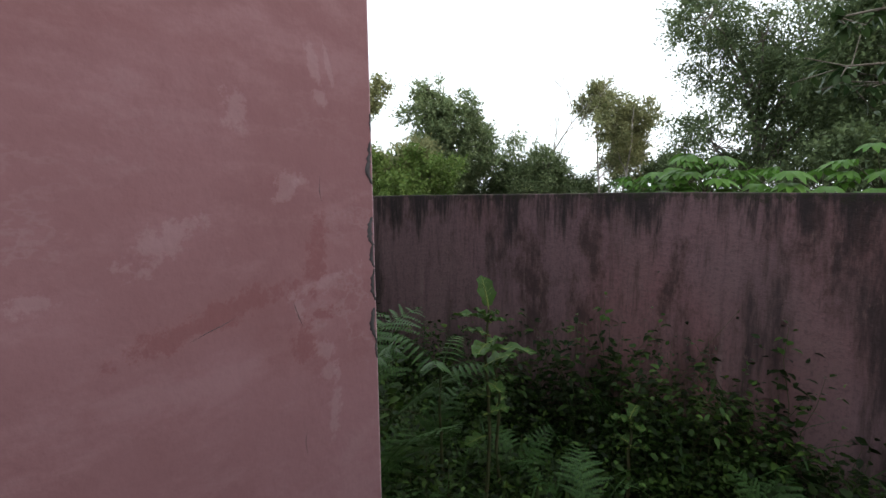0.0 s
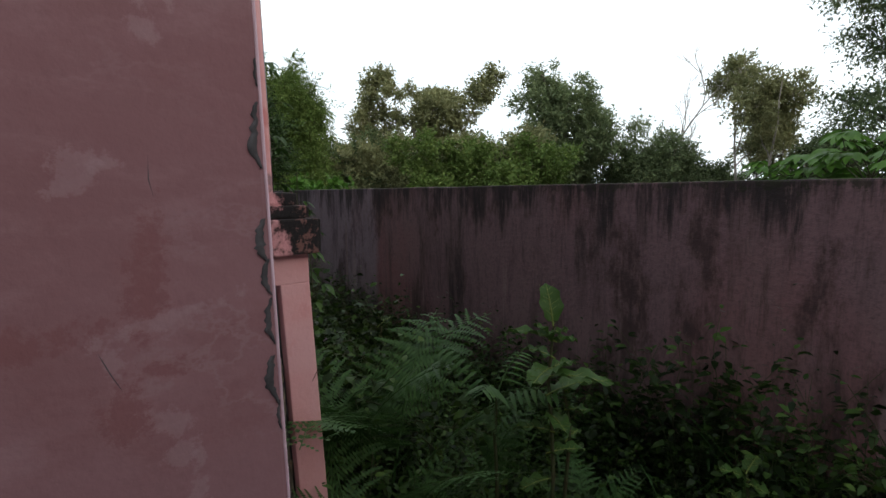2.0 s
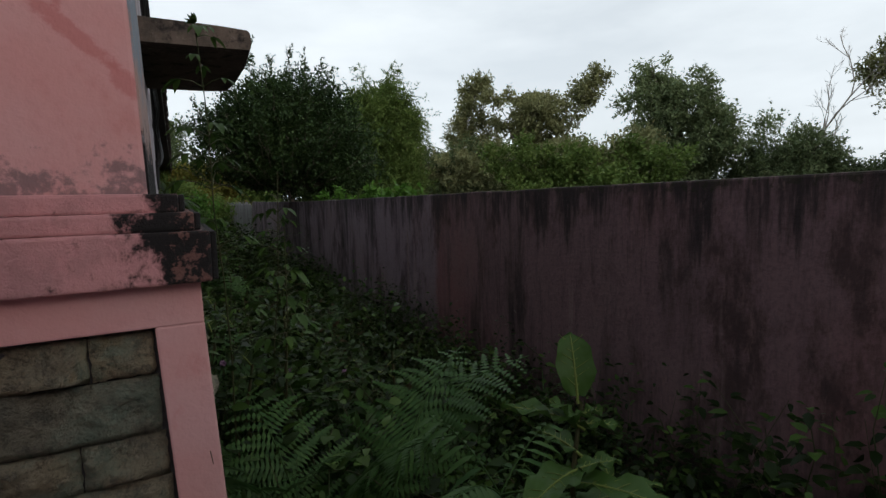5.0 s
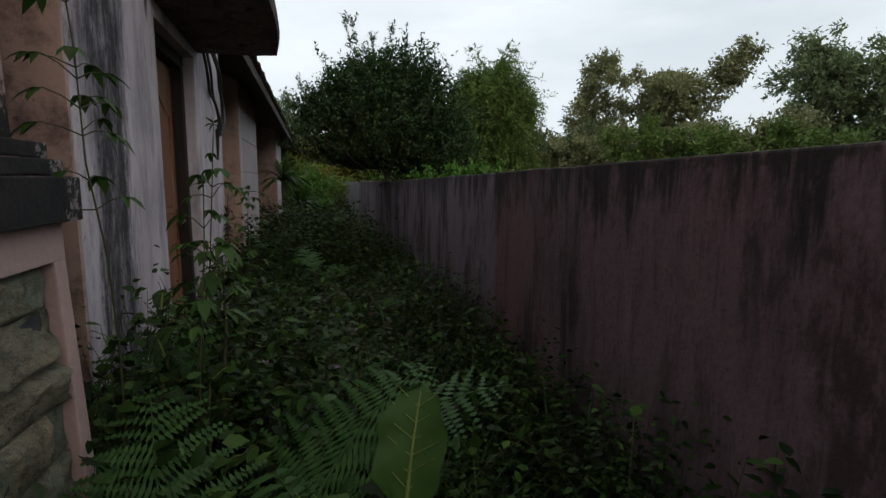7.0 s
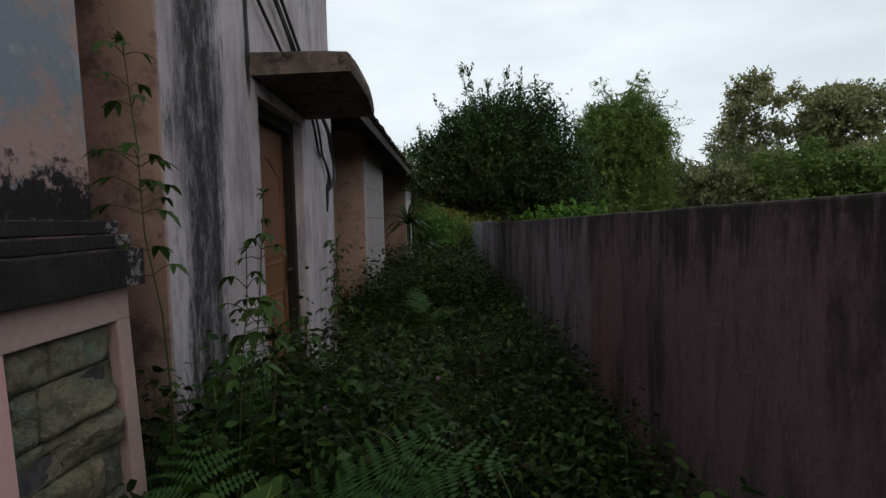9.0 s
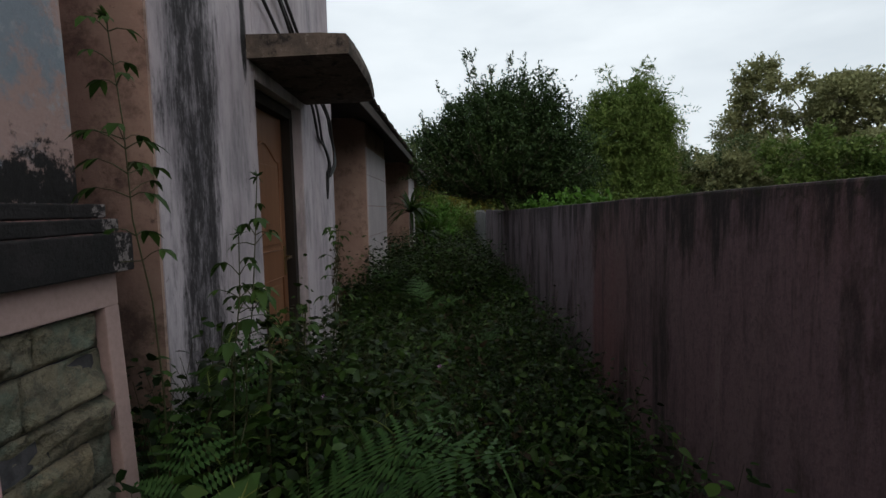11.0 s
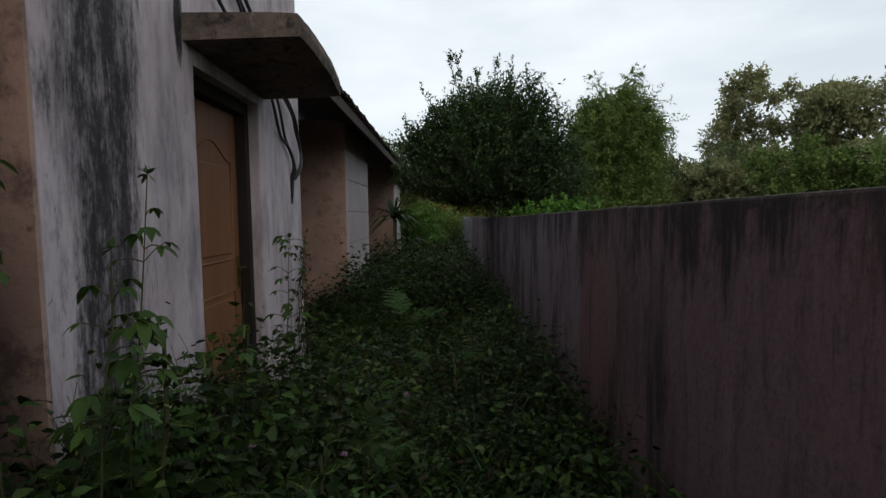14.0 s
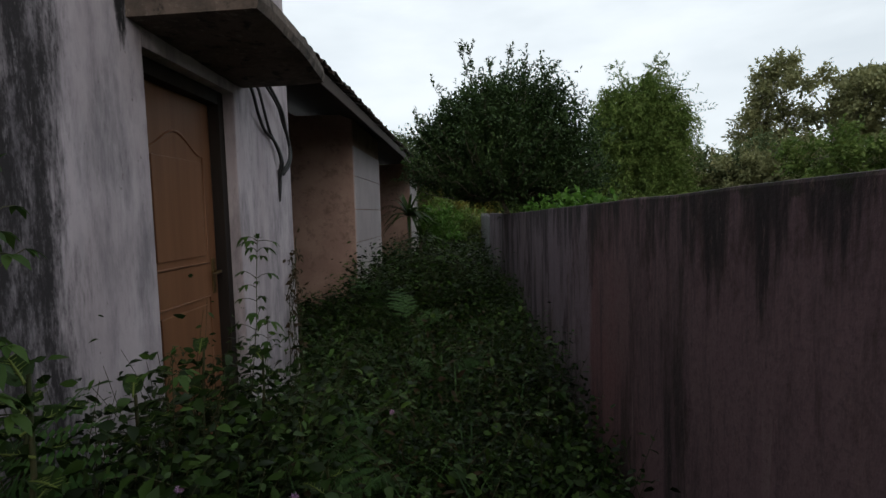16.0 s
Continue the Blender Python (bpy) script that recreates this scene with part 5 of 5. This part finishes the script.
    add_leaves(d, np.stack([x, y, ground_height(x, y) + rng.uniform(0.005, 0.05, n)], -1), np.stack([np.cos(a), np.sin(a), rng.normal(size=n) * 0.2], -1), unit(rng.normal(size=(n, 3)) * 0.3 + [0, 0, 1]), rng.uniform(0.05, 0.11, n), rng.uniform(0.025, 0.05, n), 0.3, 0.25)
    x, y = scatter(420, -0.75, 0.1, 2.6, 7.5)
    n = len(x)
    a = rng.uniform(0, 2 * np.pi, n)
    add_leaves(d, np.stack([x, y, ground_height(x, y) + plant_height(x, y) * rng.uniform(0.5, 1.05, n)], -1), np.stack([np.cos(a), np.sin(a), rng.normal(size=n) * 0.5], -1), unit(rng.normal(size=(n, 3)) * 0.5 + [0, 0, 1]), rng.uniform(0.04, 0.10, n), rng.uniform(0.012, 0.04, n), 0.4, 0.4)
    tagged(part("leaf_litter", d, G_DRY, None), "brown dead leaves on the soil and caught in weeds", "litter", kind="stuff")


build_undergrowth()


# ---- ferns ----
def frond_mesh(seed, pinnae=13):
    """One bracken frond of unit length: a bare stalk, then an arching blade of toothed pinnae, leaning towards +x."""
    q = np.random.default_rng(seed)
    s = np.linspace(0, 1, 16)
    reach = 0.10 * s + 0.40 * s ** 2.4
    rise = 1.02 * s - 0.26 * s ** 3
    rach = np.stack([reach, 0.02 * np.sin(s * 3 + seed), rise], -1)
    g = Geo()
    add_tube(g, rach, np.linspace(0.006, 0.0012, 16), 4)
    V, T = [], []
    n = 0
    for k in range(pinnae):
        f0 = (k + 0.5) / pinnae
        u = 0.46 + 0.53 * f0 ** 0.9
        c = np.array([np.interp(u, s, rach[:, a]) for a in range(3)])
        c2 = np.array([np.interp(min(u + 0.03, 1), s, rach[:, a]) for a in range(3)])
        t = unit(c2 - c + 1e-6)
        size = 0.235 * (1 - f0) ** 0.72 * (0.72 + 0.5 * min(1.0, f0 * 4)) + 0.012
        for sgn in (-1, 1):
            L = size * q.uniform(0.86, 1.1)
            c3 = c + t * q.normal() * 0.006
            side = unit(np.cross(t, (0, 0, 1))) * sgn
            way = unit(side + t * 0.42 + np.array([0, 0, 0.06]) + q.normal(size=3) * 0.08)
            nor = unit(np.cross(way, t) * sgn)
            if nor[2] < 0:
                nor = -nor
            across = unit(np.cross(nor, way))
            m = max(4, int(L / 0.0135))
            sag = q.uniform(0.12, 0.34)
            for j in range(m):
                f = j / m
                p = c3 + way * L * f - np.array([0, 0, sag]) * L * f * f
                wd = L * 0.135 * (1 - f) ** 0.7 + 0.002
                for e in (-1, 1):
                    V += [p, p + across * e * wd + way * L * 0.5 / m - nor * 0.1 * wd, p + way * L * 0.95 / m - np.array([0, 0, sag * 0.5]) * L / m]
                    T.append((n, n + 1, n + 2))
                    n += 3
    g.add(np.array(V), np.array(T))
    return g.mesh("frond", G_FERN)


FRONDS = [frond_mesh(i, p) for i, p in ((1, 12), (2, 14), (3, 11), (5, 13))]


def fern(x, y, size, count, seed):
    q = random.Random(seed)
    th = empty("fern", "green bracken fern with arching feathery fronds", "fern", (x, y, float(ground_height(np.array(x), np.array(y)))), "ferns in the alley")
    a0 = q.uniform(0, 360)
    for i in range(count):
        ob = new("frond", FRONDS[q.randrange(4)])
        ob.parent = th
        ln = size * q.uniform(0.72, 1.08)
        ob.matrix_basis = pose(q.uniform(-0.04, 0.04), q.uniform(-0.04, 0.04), -0.02, q.uniform(-10, 10), q.uniform(-8, 16), a0 + i * 360 / count + q.uniform(-25, 25)) @ Matrix.Diagonal((ln, ln, ln, 1))


for i, (x, y, size, count) in enumerate(((-1.02, 1.34, 1.28, 5), (-1.18, 1.02, 0.98, 4), (-1.16, 1.48, 1.2, 4), (-1.25, 0.62, 0.8, 4), (-0.68, -0.25, 0.62, 5), (-0.98, 1.68, 1.38, 5), (-1.16, 1.74, 1.3, 4), (-0.5, 0.35, 0.62, 4), (-0.70, 1.0, 0.72, 4), (-1.42, 0.5, 0.78, 4), (-0.1, -0.35, 0.55, 4), (0.43, 1.25, 0.48, 4), (-0.62, 2.6, 0.78, 3), (-0.9, 3.0, 0.85, 4), (-1.1, 7.0, 1.0, 4), (-0.4, 7.6, 0.95, 4), (-0.3, 4.6, 0.65, 4), (-1.25, 2.4, 1.0, 3), (-0.35, 0.75, 0.55, 4), (-0.7, 6.1, 0.9, 5), (-1.35, 0.15, 0.6, 4))):
    fern(x, y, size, count, i + 3)


# ---- single plants ----
def big_leaf(length, width, curl=0.25, seed=0):
    """A broad leaf along +x with a raised midrib and wavy margin."""
    q = np.random.default_rng(seed)
    n, m = 9, 3
    s = np.linspace(0, 1, n)
    prof = (1 - np.abs(2 * (0.04 + 0.96 * s) - 1.0) ** 2.3) ** 0.62
    prof[-1] = 0.02
    v = []
    for i in range(n):
        for j in range(-m, m + 1):
            f = j / m
            v.append((length * s[i], width * 0.5 * prof[i] * f, -curl * length * s[i] ** 2 + 0.16 * width * abs(f) * prof[i] + 0.012 * math.sin(i * 1.9 + j * 1.3 + seed) * abs(f)))
    k = 2 * m + 1
    qd = [(i * k + j, (i + 1) * k + j, (i + 1) * k + j + 1, i * k + j + 1) for i in range(n - 1) for j in range(k - 1)]
    return Geo().add(v, None, qd)


def broad_plant(x, y, leaves, height, label, leaf_mat=None):
    th = empty("broad_leaf_plant", label, "plant", (x, y, 0))
    g = Geo()
    add_tube(g, wavy((0, 0, -0.03), (0.03, 0.02, height), 7, 0, 0.008), np.linspace(0.011, 0.005, 7), 6)
    part("stem", g, M_STEM, th, smooth=True)
    for i, (z, az, tilt, ln, wd) in enumerate(leaves):
        ob = part("leaf", big_leaf(ln, wd, 0.18 + 0.05 * (i % 3), i), leaf_mat or G_BROAD, th, smooth=True)
        ob.matrix_basis = pose(0.02, 0.015, z, 0, -tilt, az)
        rib = Geo()
        add_tube(rib, [(ln * s, 0, -(0.18 + 0.05 * (i % 3)) * ln * s * s + 0.001) for s in np.linspace(-0.12, 0.96, 8)], np.linspace(0.0035, 0.001, 8), 5)
        curl = 0.18 + 0.05 * (i % 3)
        for s in np.linspace(0.15, 0.8, 6):
            for e in (-1, 1):
                w = wd * 0.42 * (1 - abs(2 * s - 1) ** 2.3) ** 0.62
                t = min(0.97, s + 0.16)
                add_tube(rib, [(ln * s, 0, -curl * ln * s * s + 0.001), (ln * (s + t) / 2, e * w * 0.5, -curl * ln * ((s + t) / 2) ** 2 + 0.08 * w + 0.0025), (ln * t, e * w, -curl * ln * t * t + 0.32 * w * 0.5 + 0.003)], (0.0011, 0.0009, 0.0004), 3)
        part("midrib", rib, G_VEIN, ob, "pale yellow-green veins")


broad_plant(-0.67, 0.70, ((1.095, 62, 72, 0.135, 0.082), (1.04, 158, 48, 0.085, 0.045), (1.03, 150, 30, 0.16, 0.055), (1.05, -25, 20, 0.06, 0.03), (1.03, -20, 5, 0.10, 0.032), (0.97, 95, 15, 0.12, 0.05), (0.93, -10, 10, 0.11, 0.05), (0.93, 200, 14, 0.19, 0.085), (0.90, -60, 14, 0.20, 0.085), (0.84, -5, 8, 0.21, 0.075), (0.76, -120, 12, 0.14, 0.07), (0.70, 120, 10, 0.13, 0.065), (0.62, -30, 10, 0.13, 0.065), (0.52, 170, 12, 0.13, 0.065)), 1.08, "young shrub with oval bright green leaves")
broad_plant(-0.52, 0.74, ((0.80, -15, 15, 0.13, 0.05), (0.80, 70, 60, 0.09, 0.035), (0.79, 200, 50, 0.08, 0.035), (0.72, -80, 20, 0.10, 0.05), (0.66, 120, 15, 0.10, 0.05), (0.6, 10, 15, 0.10, 0.05)), 0.8, "small shrub with pointed green leaves")
broad_plant(-0.05, 0.28, ((0.5, 0, 25, 0.10, 0.06), (0.47, 120, 25, 0.10, 0.06), (0.45, 240, 25, 0.10, 0.06), (0.36, 60, 12, 0.10, 0.06), (0.34, 300, 12, 0.10, 0.06)), 0.5, "small plant with rounded leaves near the wall")
for bx, by, bz in ((-1.2, 2.45, 0.95), (-0.62, 2.55, 0.66), (-0.64, 1.86, 0.88), (-1.1, 3.2, 0.85), (-1.3, 2.15, 1.0), (-1.05, 1.9, 1.18), (-1.25, 2.95, 0.95), (-0.8, 2.85, 0.75), (-1.2, 1.78, 0.95)):
    broad_plant(bx, by, tuple((bz - 0.055 * k, 137 * k + bx * 200, 35 - 5 * k, 0.095 + 0.01 * (k % 3), 0.062) for k in range(9)), bz, "climbing weed with heart-shaped dark leaves", G_UNDER)


def tall_weed(x, y, height, lean, seed, label, lobed_leaves=True, group="tall weeds"):
    """A thin upright weed with stalked toothed leaves in pairs and a tuft at the top."""
    q = np.random.default_rng(seed)
    th = empty("tall_weed", label, "weed", (x, y, 0), group)
    top = np.array([lean[0], lean[1], height])
    st = Geo()
    p = wavy((0, 0, -0.02), top, 9, 0, 0.008)
    add_tube(st, p, np.linspace(0.0042, 0.0016, 9), 5)
    lf = Geo()
    heights = np.sort(q.uniform(0.68, 1.0, max(5, int(height / 0.15))))
    for k, s in enumerate(heights):
        c = np.array([np.interp(s * 8, range(9), p[:, a]) for a in range(3)])
        for e in (0, 1):
            if q.random() < 0.12:
                continue
            az = k * 1.7 + e * np.pi + q.normal() * 0.6
            stalk = (0.06 + 0.07 * q.random()) * (1.1 - 0.75 * s) * 1.5
            d = unit(np.array([np.cos(az), np.sin(az), 0.45 + 0.2 * q.normal()]))
            tip = c + d * stalk
            add_tube(st, [c, (c + tip) / 2 + [0, 0, 0.006], tip], (0.002, 0.0016, 0.0012), 4)
            size = (0.040 + 0.05 * q.random()) * (1.35 - 0.55 * s)
            for da, f in ((0, 1.0), (0.75, 0.7), (-0.75, 0.7)) if lobed_leaves else ((0, 1.0),):
                w = np.array([np.cos(az + da), np.sin(az + da), -0.25])
                add_leaves(lf, [tip], [w], np.array([[0.05, 0, 1.0]]), size * f, size * f * 0.42, 0.25, 0.3 + 0.3 * q.random())
    for _ in range(9):
        w = q.normal(size=3) + [0, 0, 0.8]
        add_leaves(lf, [p[-1]], [w], np.array([[0.1, 0.2, 1.0]]), 0.03, 0.014, 0.2, 0.1)
    part("stem", st, M_STEM, th, smooth=True)
    part("foliage", lf, G_TALL, th)
    return th


tall_weed(-1.22, 1.72, 2.02, (-0.06, -0.14), 1, "tall thin weed with lobed leaves beside the pillar")
tall_weed(-1.15, 1.80, 1.62, (0.12, 0.10), 2, "tall thin weed leaning across the white wall")
tall_weed(-1.14, 1.66, 1.45, (0.10, 0.10), 3, "tall weed with a tufted seed head")
tall_weed(-1.15, 3.15, 1.40, (0.05, 0.15), 4, "tall weed with a tufted seed head before the door")
tall_weed(-1.15, 2.55, 1.05, (0.05, 0.0), 5, "leafy weed before the white wall")
tall_weed(-1.25, 3.6, 0.95, (0.05, 0.05), 6, "leafy weed before the door")
tall_weed(0.02, -0.05, 0.62, (0.02, 0.0), 8, "upright narrow-leaved weed near the boundary wall", False)
tall_weed(-1.28, 4.3, 0.85, (0.03, 0.05), 9, "leafy weed at the foot of the white wall")
tall_weed(0.42, 5.5, 0.78, (-0.03, 0.05), 11, "leafy weed against the boundary wall")
tall_weed(0.38, 4.7, 0.70, (-0.06, 0.05), 12, "leafy weed against the boundary wall")


def palm_seedling(x, y, label):
    """A young palm: one stalk and feather leaves with narrow strap leaflets."""
    th = empty("palm_seedling", label, "palm", (x, y, 0))
    st = Geo()
    add_tube(st, wavy((0, 0, -0.03), (0, 0, 0.78), 6, 0, 0.006), np.linspace(0.010, 0.006, 6), 6)
    part("stem", st, M_STEM, th, smooth=True)
    for az, ln, el in ((125, 0.34, 1.0), (20, 0.3, 0.75), (-70, 0.26, 0.6), (210, 0.3, 0.8)):
        g = Geo()
        u = np.linspace(0, 1, 9)
        c = np.stack([ln * u * math.cos(el), 0 * u, 0.78 + ln * (u * math.sin(el) - 0.35 * u * u)], -1)
        add_tube(g, c, np.linspace(0.003, 0.001, 9), 4)
        for k in range(2, 9):
            for e in (-1, 1):
                add_leaves(g, [c[k]], [(0.55, e * 0.8, -0.12)], np.array([[-0.2, 0, 1.0]]), 0.115 - 0.006 * k, 0.017, 0.25, 0.3)
        ob = part("frond", g, G_FERN, th)
        ob.matrix_basis = pose(0, 0, 0, 0, 0, az)


palm_seedling(-0.71, 0.92, "young feather palm with narrow blue-green leaflets")


def lilac_flower(x, y, z):
    """A small round flower of fine lilac threads on a thin stalk."""
    th = empty("lilac_flower", "small lilac pompon flower on a thin stalk", "flower", (x, y, 0), "lilac flowers")
    g = Geo()
    add_tube(g, wavy((0.03, 0.03, 0.0), (0, 0, z), 6, 0, 0.01), 0.0018, 4)
    part("stalk", g, M_STEM, th)
    g = Geo()
    d = unit(rng.normal(size=(90, 3)))
    add_leaves(g, np.zeros((90, 3)) + [0, 0, z + 0.008], d, unit(rng.normal(size=(90, 3))), 0.016, 0.004, 0.1, 0.0, False)
    part("blossom", g, M_LILAC, th)


for x, y, z in ((-0.66, 2.43, 0.62), (-1.25, 2.05, 0.88), (-0.95, 2.3, 0.72), (-0.5, 3.4, 0.5)):
    lilac_flower(x, y, z)


def weed_kind(seed, height):
    q = np.random.default_rng(seed)
    th = empty("weed", "bushy green weed with pointed leaves", "weed", (0, 0, -5), "weeds in the alley")
    st, lf = Geo(), Geo()
    for k in range(5):
        d = np.array([q.normal() * 0.35, q.normal() * 0.35, 1.0]) * height * q.uniform(0.7, 1.05)
        p = wavy((0, 0, -0.02), d, 6, 0, 0.01)
        add_tube(st, p, np.linspace(0.003, 0.001, 6), 4)
        for s in np.linspace(0.25, 1, 13):
            c = np.array([np.interp(s * 5, range(6), p[:, a]) for a in range(3)])
            for e in (0, 1):
                az = q.uniform(0, 6.28)
                w = np.array([[np.cos(az), np.sin(az), 0.25 + 0.3 * q.normal()]])
                L = 0.062 * (1.3 - 0.65 * s) * q.uniform(0.7, 1.2)
                add_leaves(lf, [c + w[0] * 0.015], w, np.array([[0.0, 0.1, 1.0]]), L, L * 0.5, 0.2, 0.35)
    part("stem", st, M_STEM, th)
    part("foliage", lf, G_WEED if seed % 2 else G_UNDER, th)
    return th


def build_weeds():
    q = random.Random(12)
    kinds = [weed_kind(i, h) for i, h in ((1, 0.62), (2, 0.75), (3, 0.5), (4, 0.68))]
    spots = []
    while len(spots) < 190:
        x, y = q.uniform(-1.4, 0.5), q.uniform(0.9, 13.0) if q.random() < 0.8 else q.uniform(-0.6, 1.2)
        if not bool(free(np.array(x), np.array(y))) or float(trodden(np.array(x), np.array(y))) < 0.35:
            continue
        keep = float(plant_height(np.array(x), np.array(y)))
        if q.random() > keep * 1.5:
            continue
        spots.append((x, y, keep))
    for i, (x, y, keep) in enumerate(spots):
        k = kinds[i % 4]
        f = min(1.5, max(0.5, keep / 0.58)) * q.uniform(0.7, 1.2)
        m = pose(x, y, float(ground_height(np.array(x), np.array(y))), q.uniform(-12, 12), q.uniform(-12, 12), q.uniform(0, 360))
        if i < 4:
            k.matrix_basis = m
        else:
            k = copy_thing(k, m)
        k.scale = (f, f, f)


build_weeds()


def build_strap_plant(x, y, z, n, length, seed):
    q = np.random.default_rng(seed)
    th = empty("dracaena", "dracaena with long drooping strap leaves beside the pier", "plant", (x, y, 0))
    g = Geo()
    add_tube(g, wavy((0, 0, -0.05), (0, 0, z), 6, 0, 0.02), np.linspace(0.035, 0.025, 6), 7)
    part("stem", g, M_BARK, th, smooth=True)
    for i in range(n):
        a, el = q.uniform(0, 6.28), q.uniform(0.1, 1.35)
        s = np.linspace(0, 1, 8)
        L = length * q.uniform(0.7, 1.1)
        out = L * (s * math.cos(el))
        up = L * (s * math.sin(el) - 0.75 * s * s * (0.4 + 0.6 * math.cos(el)))
        w = 0.036 * np.sin(np.pi * (0.12 + 0.88 * s)) + 0.003
        c = np.stack([np.cos(a) * out, np.sin(a) * out, z + up], -1)
        sd = np.array([-np.sin(a), np.cos(a), 0])
        v = np.concatenate([c - sd * w[:, None], c - [0, 0, 0.008], c + sd * w[:, None]])
        qd = [(j * 8 + i2, j * 8 + i2 + 1, (j + 1) * 8 + i2 + 1, (j + 1) * 8 + i2) for j in range(2) for i2 in range(7)]
        part("leaf", Geo().add(v, None, qd), G_WEED, th, smooth=True)


build_strap_plant(-1.45, 12.9, 1.45, 52, 0.95, 4)
build_strap_plant(-1.05, 11.9, 0.95, 30, 0.7, 6)


def build_cassava():
    q = np.random.default_rng(5)
    for i in range(13):
        x, y = 1.15 + q.uniform(0, 1.0), -2.1 + i * 0.24 + q.normal() * 0.06
        th = empty("cassava", "cassava shrub with bright palmate leaves above the wall", "shrub", (x, y, 0), "cassava behind the wall")
        top = 1.50 + 0.16 * q.random()
        st, lf = Geo(), Geo()
        add_tube(st, wavy((0, 0, -0.05), (0, 0, top), 6, 0, 0.02), np.linspace(0.016, 0.01, 6), 6)
        for k in range(20):
            a = q.uniform(0, 6.28)
            z = top - 0.35 * q.random()
            tip = np.array([np.cos(a) * 0.3 * q.uniform(0.4, 1), np.sin(a) * 0.3 * q.uniform(0.4, 1), z + 0.14 + 0.12 * q.random()])
            add_tube(st, [(0, 0, z), tip * 0.5 + [0, 0, z * 0.5 + 0.02], tip], (0.004, 0.003, 0.002), 4)
            for j in range(7):
                b = a + (j - 3) * 0.55
                L = (0.17 - 0.018 * abs(j - 3)) * q.uniform(0.8, 1.1)
                add_leaves(lf, [tip], [(np.cos(b), np.sin(b), -0.2)], np.array([[np.cos(a) * 0.3, np.sin(a) * 0.3, 1.0]]), L, 0.05, 0.2, 0.3)
        part("stem", st, M_STEM, th)
        part("foliage", lf, G_BRIGHT, th)


build_cassava()


def build_hanging_vine():
    th = empty("dry_vine", "withered vine hanging on the white wall's end", "vine", (WX, 4.93, 0))
    st, lf = Geo(), Geo()
    q = np.random.default_rng(9)
    for k in range(5):
        p = wavy((0.02, -0.28 + 0.07 * k, 0.3), (0.03, -0.2 + 0.05 * k, 1.25 + 0.07 * q.normal()), 10, 0, 0.02)
        p[:, 0] = np.maximum(p[:, 0], 0.008)
        add_tube(st, p, 0.003, 4)
        n = 22
        b = p[q.integers(2, 10, n)] + q.normal(size=(n, 3)) * 0.025
        b[:, 0] = np.maximum(b[:, 0], 0.01)
        add_leaves(lf, b, q.normal(size=(n, 3)) + [0.6, 0, -1.0], unit(q.normal(size=(n, 3)) * 0.4 + [1.0, 0, 0.3]), q.uniform(0.04, 0.07, n), q.uniform(0.02, 0.035, n), 0.3, 0.3)
    part("stem", st, M_STEM, th)
    part("foliage", lf, G_DRY, th)


build_hanging_vine()
build_stones(PILLAR)
